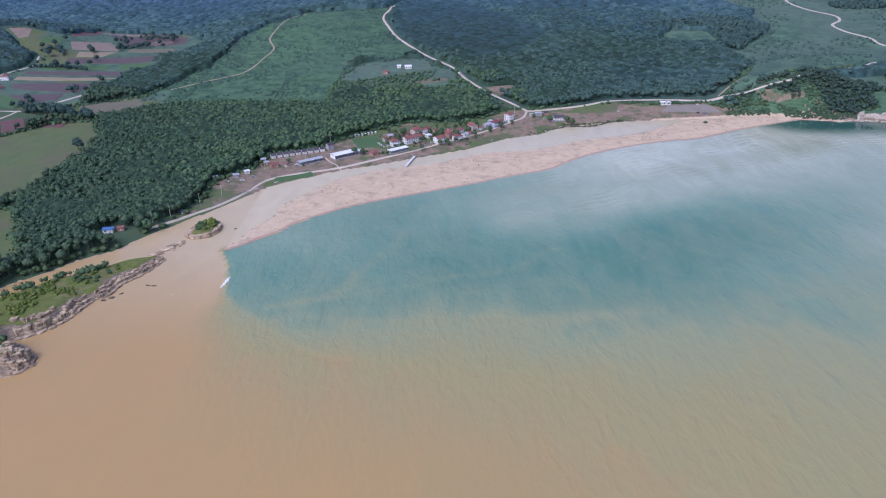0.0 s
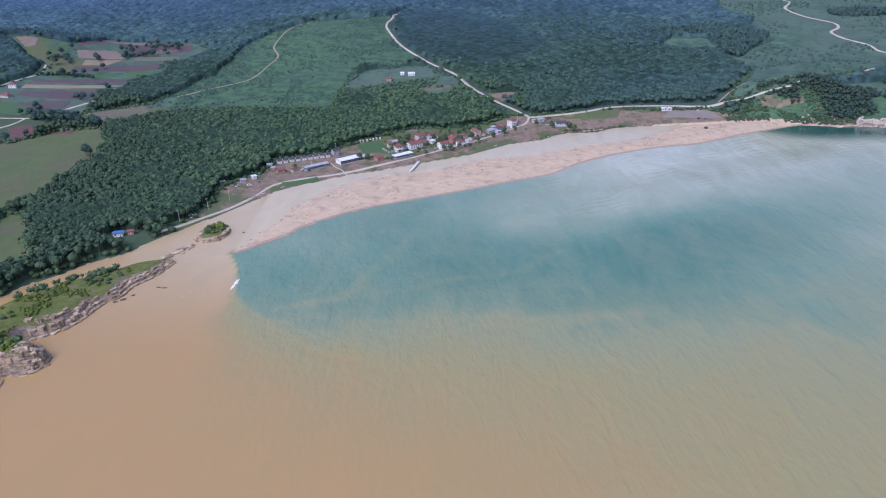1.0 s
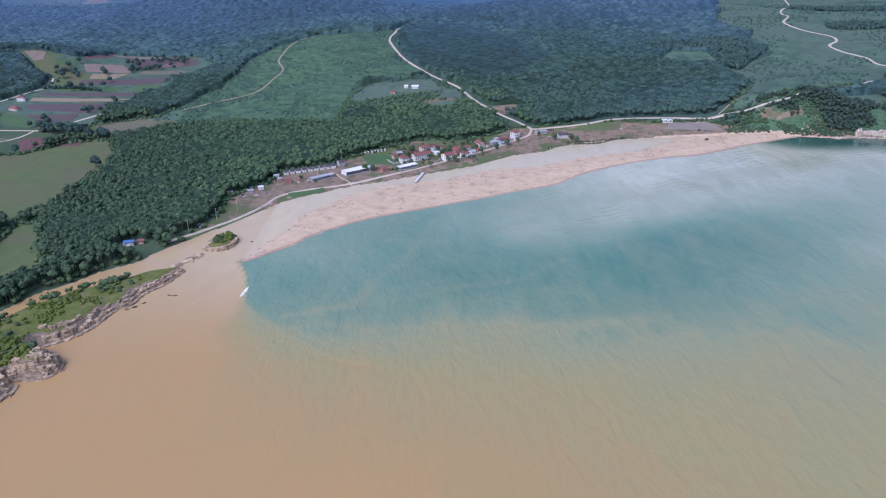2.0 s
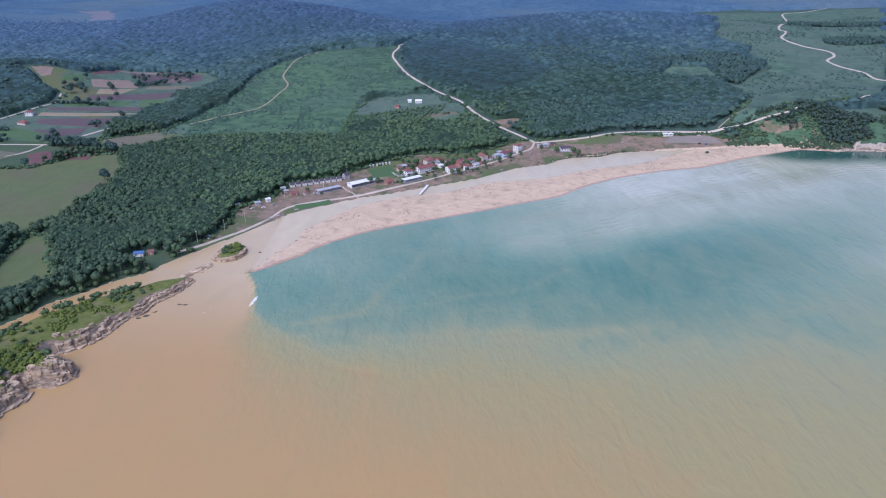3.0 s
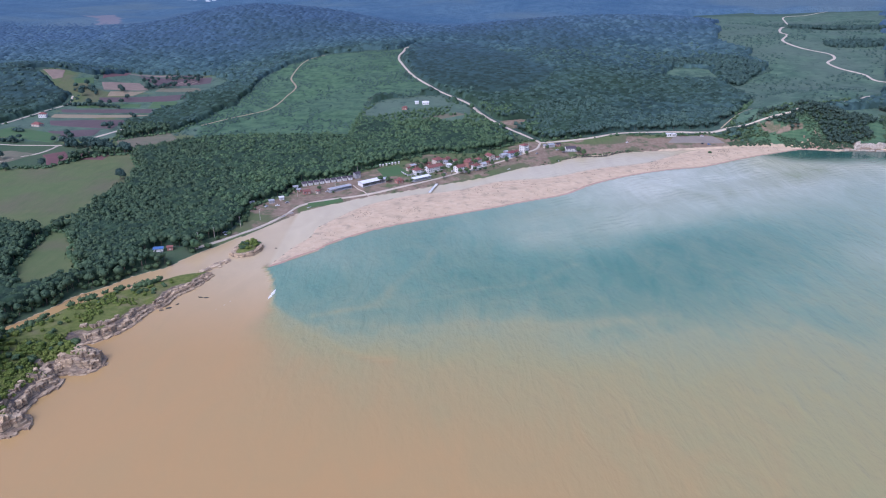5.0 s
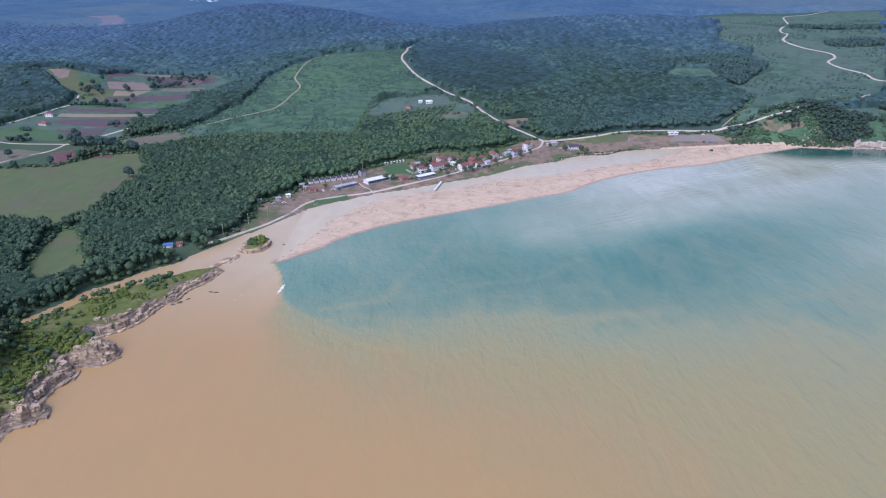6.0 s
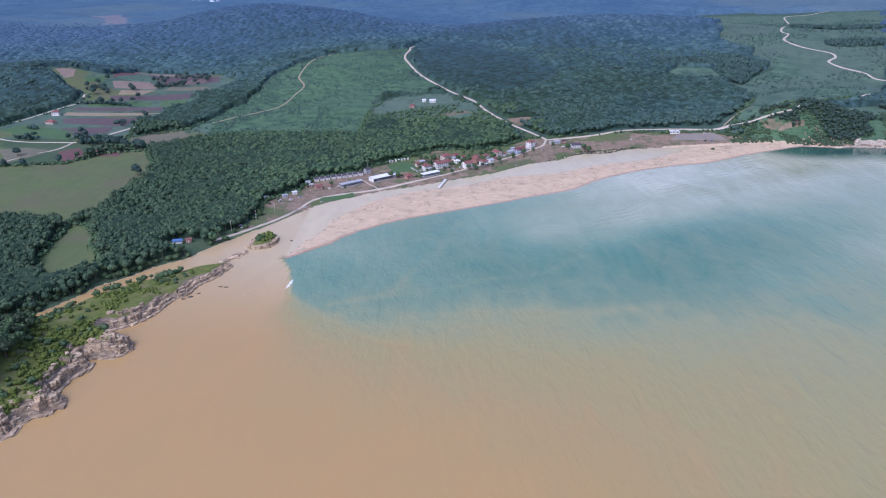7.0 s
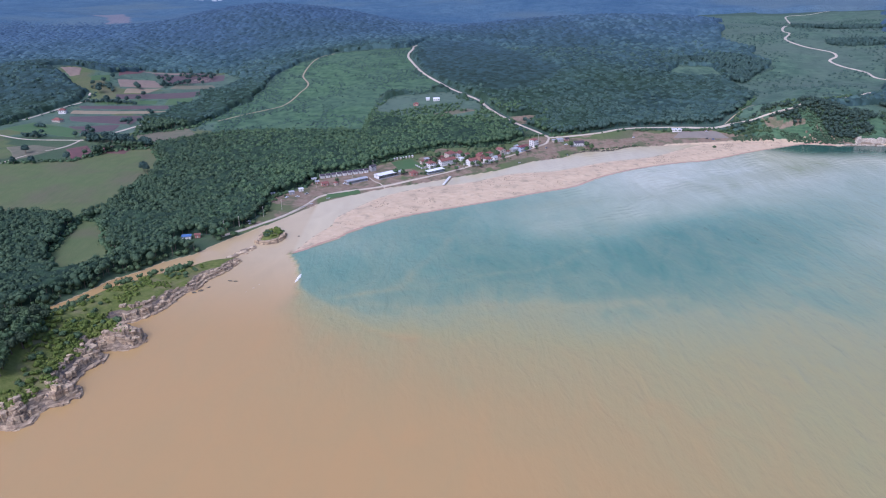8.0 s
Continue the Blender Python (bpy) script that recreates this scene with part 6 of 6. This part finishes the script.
house(29, 626, AXIS, 7, 6, 1, "white", "tile", "hip", "small white garden house with a red roof")
house(-30, 606, AXIS, 6, 4.5, 1, "brick", "zinc", "lean", "brown garden shed beside the lawn", rise=0.4, chimney=False, category="shed")
house(-113, 537, AXIS - 10, 7, 5.5, 1, "brick", "tile", "gable", "low brick house with a red roof at the yard", chimney=False)
house(-124, 548, 20, 5, 4, 1, "white", "zinc", "gable", "small white hut under the trees", chimney=False, category="hut")
house(-150, 510, 15, 4.2, 3.2, 1, "white", "sheet", "lean", "small white site cabin at the wood's edge", rise=0.15, chimney=False, category="cabin")
house(-136, 514, 30, 5, 3.5, 1, "grey", "zinc", "lean", "small grey hut in the yard", rise=0.3, chimney=False, category="hut")
house(-187.5, 417, 12, 7.5, 4.2, 1, "white", "blue", "lean", "low hut with a bright blue roof by the river", rise=0.5, chimney=False, category="hut")
house(-181, 420, 15, 4.5, 4, 1, "brick", "tile", "gable", "small red hut beside the river", chimney=False, category="hut")
house(-477, 830, 10, 11, 8, 2, "white", "tile", "hip", "white farmhouse with a red roof among fields", group="farm houses")
house(-463, 790, -15, 14, 9, 1, "cream", "tile", "hip", "pinkish farmhouse with a red roof among fields", group="farm houses", rise=3.0)
house(-23, 801, 10, 9, 6, 1, "white", "sheet", "gable", "white cottage in a hill clearing", group="farm houses")
house(-33, 803, 10, 5, 4.5, 1, "white", "sheet", "gable", "small white outhouse in a hill clearing", group="farm houses", chimney=False)
house(-46, 786, -10, 7, 6, 1, "brick", "tile", "hip", "red-roofed cottage in a hill clearing", group="farm houses")
house(231, 711, 4, 13, 4.5, 1, "white", "sheet", "lean", "long white beach cabin beside the east road", rise=0.3, chimney=False, category="cabin")
house(-340, 742, 20, 10, 6, 1, "white", "sheet", "gable", "white-roofed farm shed at the wood's edge", group="farm houses", chimney=False)
house(-330, 748, 25, 8, 5, 1, "grey", "zinc", "gable", "grey farm shed at the wood's edge", group="farm houses", chimney=False)
for k in range(8):
    x, y = -1085 + 24 * k + random.uniform(-10, 10), 2990 + 24 * (k % 3) + random.uniform(-10, 10)
    ob = house(x, y, random.uniform(-12, 12), random.uniform(14, 34), random.uniform(9, 14), 1, "white", "sheet", "gable", "large white industrial hall far inland", rise=3.0, chimney=False, category="hall", group="far halls")
    ob.location.z += 7.5
for x, y, w, d, wall, roof, kind in ((-17, 612, 5, 4, "brick", "tile", "gable"), (-1, 617, 4.5, 4, "white", "zinc", "lean"), (7, 620, 6, 5, "cream", "tile", "gable"), (14, 605, 4, 3.5, "grey", "zinc", "lean"),
                                     (37, 620, 4.5, 4, "brick", "tile", "gable"), (47, 634, 5, 4, "white", "tile", "hip"), (56, 649, 4.5, 4, "grey", "zinc", "gable"), (-52, 571, 5, 4, "grey", "zinc", "lean"),
                                     (-34, 598, 4.5, 3.5, "cream", "tile", "gable"), (66, 652, 5, 4, "brick", "tile", "gable"), (20, 624, 5, 4.5, "white", "tile", "gable"), (110, 679, 6, 4, "brick", "tile_dark", "gable"),
                                     (-120, 541, 4, 3, "brick", "zinc", "lean"), (-130, 522, 4.5, 3, "white", "sheet", "lean"), (-104, 538, 3.5, 3, "cream", "tile", "hip"), (96, 672, 4, 3, "cream", "zinc", "lean")):
    house(x, y, AXIS + random.uniform(-15, 15), w, d, 1, wall, roof, kind, "small outbuilding squeezed between houses and gardens", rise=1.2 if kind != "lean" else 0.4, chimney=False, category="outbuilding", group="outbuildings", storey=2.4)


for k in range(8):
    house(-62 + 2.6 * k + random.uniform(-0.5, 0.5), 606 + 1.5 * k + random.uniform(-0.5, 0.5), AXIS + random.uniform(-20, 20), 1.7, 1.4, 1, "cream", "sheet", "lean", "tiny white hut in a row beyond the lawn", rise=0.15, chimney=False, category="hut", group="lawn huts", over=0.1, storey=1.9)


def garden_wall(a, b, tall=1.3):
    a, b = Vector((*a, 0)), Vector((*b, 0))
    n = max(1, int((b - a).length / 3))
    base = tagged(new("garden_wall"), "low pale garden wall between village plots", "wall", "garden walls")
    turn = math.degrees(math.atan2(b.y - a.y, b.x - a.x))
    z0 = float(land_z(a.x, a.y))
    base.matrix_basis = pose(a.x, a.y, z0, 0, 0, turn)
    step = (b - a).length / n
    for k in range(n):
        p = a.lerp(b, (k + 0.5) / n)
        at(part("panel", boxed((0.12, step - 0.12, -0.09, 0.09, -0.8, tall)), M["grey"], base), k * step, 0, float(land_z(p.x, p.y)) - z0)
        at(part("pier", boxed((-0.16, 0.16, -0.16, 0.16, -0.8, tall + 0.2)), M["white"], base), k * step, 0, float(land_z(p.x, p.y)) - z0)


for a, b in (((-34, 583), (-18, 595)), ((-34, 583), (-40, 592)), ((4, 596), (18, 608)), ((15, 594), (32, 609)), ((34, 622), (48, 634)), ((-6, 600), (-14, 611)), ((64, 646), (80, 662)),
             ((112, 664), (130, 668))):
    garden_wall(a, b)

# ---------------------------------------------------------------- footbridge over the lagoon
def footbridge(a, b, wide=1.9):
    a, b = Vector((*a, 0)), Vector((*b, 0))
    length, turn = (b - a).length, math.degrees(math.atan2(b.y - a.y, b.x - a.x))
    base = tagged(new("footbridge"), "narrow grey plank footbridge across the lagoon", "footbridge")
    plank = None
    step = 0.75
    for k in range(int(length / step)):
        if plank is None:
            plank = at(part("plank", boxed((0.02, step - 0.03, -wide / 2, wide / 2, 0, 0.07)), M["sheet"], base), 0, 0, 1.15)
        else:
            at(under("plank", plank.data, base), k * step, 0, 1.15 + 0.02 * (k % 3))
    for s in (-1, 1):
        at(part("beam", boxed((0, length, -0.09, 0.09, -0.2, 0)), M["wood"], base), 0, s * wide * 0.36, 1.14)
        at(part("handrail", boxed((0, length, -0.04, 0.04, 0, 0.08)), M["wood"], base), 0, s * wide * 0.48, 2.1)
        for k in range(int(length / 3) + 1):
            at(part("post", boxed((-0.07, 0.07, -0.07, 0.07, -2.2, 2.1)), M["wood"], base), k * 3.0 + 0.1, s * wide * 0.48)
    base.matrix_basis = pose(a.x, a.y, 0.0, 0, 0, turn)


footbridge((-14.5, 543), (-8.5, 567.5))

# ---------------------------------------------------------------- power poles, cars, boats
def power_pole(x, y, tall=10.5):
    base = tagged(new("power_pole"), "slim grey wooden power pole beside the road", "power pole", "power poles")
    bm = bmesh.new()
    tube(bm, (0, 0, -0.6), (0, 0, tall), 0.17, 0.11, 8)
    part("pole", bm, M["wood"], base)
    arm = at(part("crossarm", boxed((-0.9, 0.9, -0.06, 0.06, -0.07, 0.07)), M["wood"], base), 0, 0.12, tall - 0.5)
    for k in (-0.8, 0, 0.8):
        bm = bmesh.new()
        tube(bm, (0, 0, 0), (0, 0, 0.22), 0.05, 0.07, 6)
        at(part("insulator", bm, M["white"], arm), k, 0, 0.07)
    base.matrix_basis = pose(x, y, float(land_z(x, y)), 0, 0, 40) @ TRUE


for x, y in ((-158, 440), (-166, 431), (-146, 461), (-119, 530), (-90, 540.5), (-77, 583), (-30, 569), (36, 622), (80, 668), (-136, 477)):
    power_pole(x, y)


def car(x, y, turn, paint, label):
    base = tagged(new("car"), label, "car", "parked cars")
    bm = bmesh.new()
    box(bm, -2.1, 2.1, -0.85, 0.85, 0.32, 0.85)
    bmesh.ops.bevel(bm, geom=bm.edges[:], offset=0.14, segments=2, affect="EDGES")
    part("body", bm, M[paint], base)
    bm = bmesh.new()
    box(bm, -1.15, 1.1, -0.76, 0.76, 0.84, 1.45)
    for v in bm.verts:
        if v.co.z > 1.2:
            v.co.x *= 0.72
            v.co.y *= 0.86
    cabin = part("cabin", bm, M["glass"], base)
    part("roof", boxed((-0.82, 0.78, -0.66, 0.66, 1.44, 1.50)), M[paint], cabin)
    for px in (-1.3, 1.3):
        for s in (-1, 1):
            bm = bmesh.new()
            tube(bm, (0, -0.11, 0), (0, 0.11, 0), 0.33, 0.33, 12)
            wheel = at(part("wheel", bm, M["dark"], base), px, s * 0.76, 0.33)
            bm = bmesh.new()
            tube(bm, (0, -0.02, 0), (0, 0.02, 0), 0.2, 0.2, 8)
            at(part("rim", bm, M["zinc"], wheel), 0, s * 0.115, 0)
    for s in (-1, 1):
        at(part("headlight", boxed((-0.03, 0.03, -0.2, 0.2, -0.08, 0.08)), M["frame"], base), 2.09, s * 0.55, 0.66)
    base.matrix_basis = pose(x, y, float(land_z(x, y)) + 0.12, 0, 0, turn) @ TRUE


for x, y, a, paint, what in ((-152, 447, 50, "sheet", "white"), (-154, 450, 20, "sheet", "white"), (30, 609, 40, "sheet", "white"), (-130, 507, 10, "sheet", "white"), (-138, 505, 60, "sheet", "white"),
                             (-124, 514, 30, "zinc", "silver"), (258, 694, 20, "dark", "dark"), (264, 693, -15, "blue", "blue"), (262, 709, 5, "sheet", "white"), (182, 694, 40, "sheet", "white"),
                             (86, 652, 50, "zinc", "silver"), (70, 648, 40, "sheet", "white"), (-97, 541, 30, "sheet", "white"), (-2, 590, 38, "zinc", "silver"), (108, 668, 10, "sheet", "white")):
    car(x, y, a, paint, what + " car parked on bare ground")


def rowing_boat(x, y, turn, paint):
    base = tagged(new("rowing_boat"), "small pale rowing boat drawn up at the bank", "boat", "boats")
    bm = bmesh.new()
    rows = []
    for k in range(9):
        u = k / 8
        half = 0.75 * math.sin(math.pi * min(1, 0.12 + u * 0.80)) ** 0.7
        x0 = -2.2 + 4.4 * u
        rows.append([bm.verts.new((x0, s * half * wide, z)) for s, wide, z in ((-1, 1, 0.55 + 0.2 * u * u), (-1, 0.7, 0.15), (0, 0, 0.02), (1, 0.7, 0.15), (1, 1, 0.55 + 0.2 * u * u))])
    for p, q in zip(rows[:-1], rows[1:]):
        for k in range(4):
            bm.faces.new((p[k], p[k + 1], q[k + 1], q[k]))
    bmesh.ops.solidify(bm, geom=bm.faces[:], thickness=0.06)
    part("hull", bm, M[paint], base)
    for k in (-0.9, 0.2, 1.1):
        at(part("thwart", boxed((-0.13, 0.13, -0.6, 0.6, 0, 0.04)), M["wood"], base), k, 0, 0.4)
    base.matrix_basis = pose(x, y, max(float(land_z(x, y)), 0.0), 0, 0, turn) @ TRUE


for x, y, a, paint in ((-117, 494, 40, "sheet"), (-106, 508, 35, "sheet"), (-124, 484, 60, "wood"), (56, 612, 40, "sheet"), (-122, 487, 50, "blue"), (105, 640, 100, "sheet")):
    rowing_boat(x, y, a, paint)

# low dark revetment at the lagoon's head, driftwood and dry tufts on the sand
revetment = tagged(new("revetment"), "low dark stone revetment at the lagoon's head", "revetment")
for k in range(44):
    u = k / 43
    stone = new("stone", random.choice(DARK_ROCKS))
    stone.parent = revetment
    stone.matrix_basis = Matrix.LocRotScale((112 + 70 * u + random.uniform(-0.6, 0.6), 647 + 26 * u + random.uniform(-0.8, 0.8) + 3 * math.sin(u * 9), 0.35), Euler((0, 0, 0.35 + random.uniform(-0.5, 0.5))),
                                            Vector((1.5, 0.85, 0.7)) * random.uniform(0.6, 1.1))


def beach_litter():
    g = np.random.default_rng(5)
    p = jittered(-110, 330, 400, 690, 1.9, g)
    ds = depth_in(p[:, 0], p[:, 1], spit_loop)
    p = p[(ds > 5) & (0.5 * fbm(p[:, 0], p[:, 1], 30, 55) + 0.5 * fbm(p[:, 0], p[:, 1], 6, 56) + g.uniform(-0.08, 0.08, len(p)) > 0.65)]
    stand_of("beach_litter", p, SMALL_FORMS, 0.38, 0.3, M["litter"], "driftwood, weed clumps and dry tufts on the sand", "driftwood", g, trunk=False, squash=0.6)


M["litter"] = plain_material("driftwood", (0.20, 0.16, 0.11), (0.13, 0.12, 0.07), 1.0)
beach_litter()

# trees and bushes squeezed between the houses
lots = [ob.location for ob in bpy.data.objects if ob.parent is None and ob.name.split(".")[0] in ("house", "open_shed", "outbuilding")]
lots = np.array([(q.x, q.y) for q in lots])
p = jittered(-60, 80, 568, 668, 5.0, rng)
gap = np.hypot(p[:, :1] - lots[:, 0], p[:, 1:] - lots[:, 1]).min(1)
p = p[(gap > 4.6) & (gap < 12) & (depth_in(p[:, 0], p[:, 1], main_loop) > 5) & clear_of_roads(p, 1.2)]
lawn = np.array([(-64, 602), (-44, 613), (-31, 591), (-54, 579)], float)
p = p[(depth_in(p[:, 0], p[:, 1], lawn) < -2) & (fbm(p[:, 0], p[:, 1], 14, 73) > 0.42)]
grow(BROAD + DULL, p, 0.28, 0.6, "village trees")
p = jittered(-150, -62, 470, 600, 5.5, rng)
gap = np.hypot(p[:, :1] - lots[:, 0], p[:, 1:] - lots[:, 1]).min(1)
p = p[(gap > 5) & inside(p[:, 0], p[:, 1], OPEN["village"]) & clear_of_roads(p, 1.5) & (depth_in(p[:, 0], p[:, 1], OPEN["village"]) < 7) & (fbm(p[:, 0], p[:, 1], 12, 75) > 0.5) & (depth_in(p[:, 0], p[:, 1], main_loop) > 8)]
grow(BROAD + DULL, p, 0.3, 0.65, "village trees")
for ob in BROAD + FIELD + PINES + BRIGHT + DULL:
    drop(ob)

# ---------------------------------------------------------------- from plan units to metres
for ob in list(scene.objects):
    if ob.parent is None and ob not in (cam, sun):
        ob.matrix_basis = Matrix.Scale(UNIT, 4) @ ob.matrix_basis
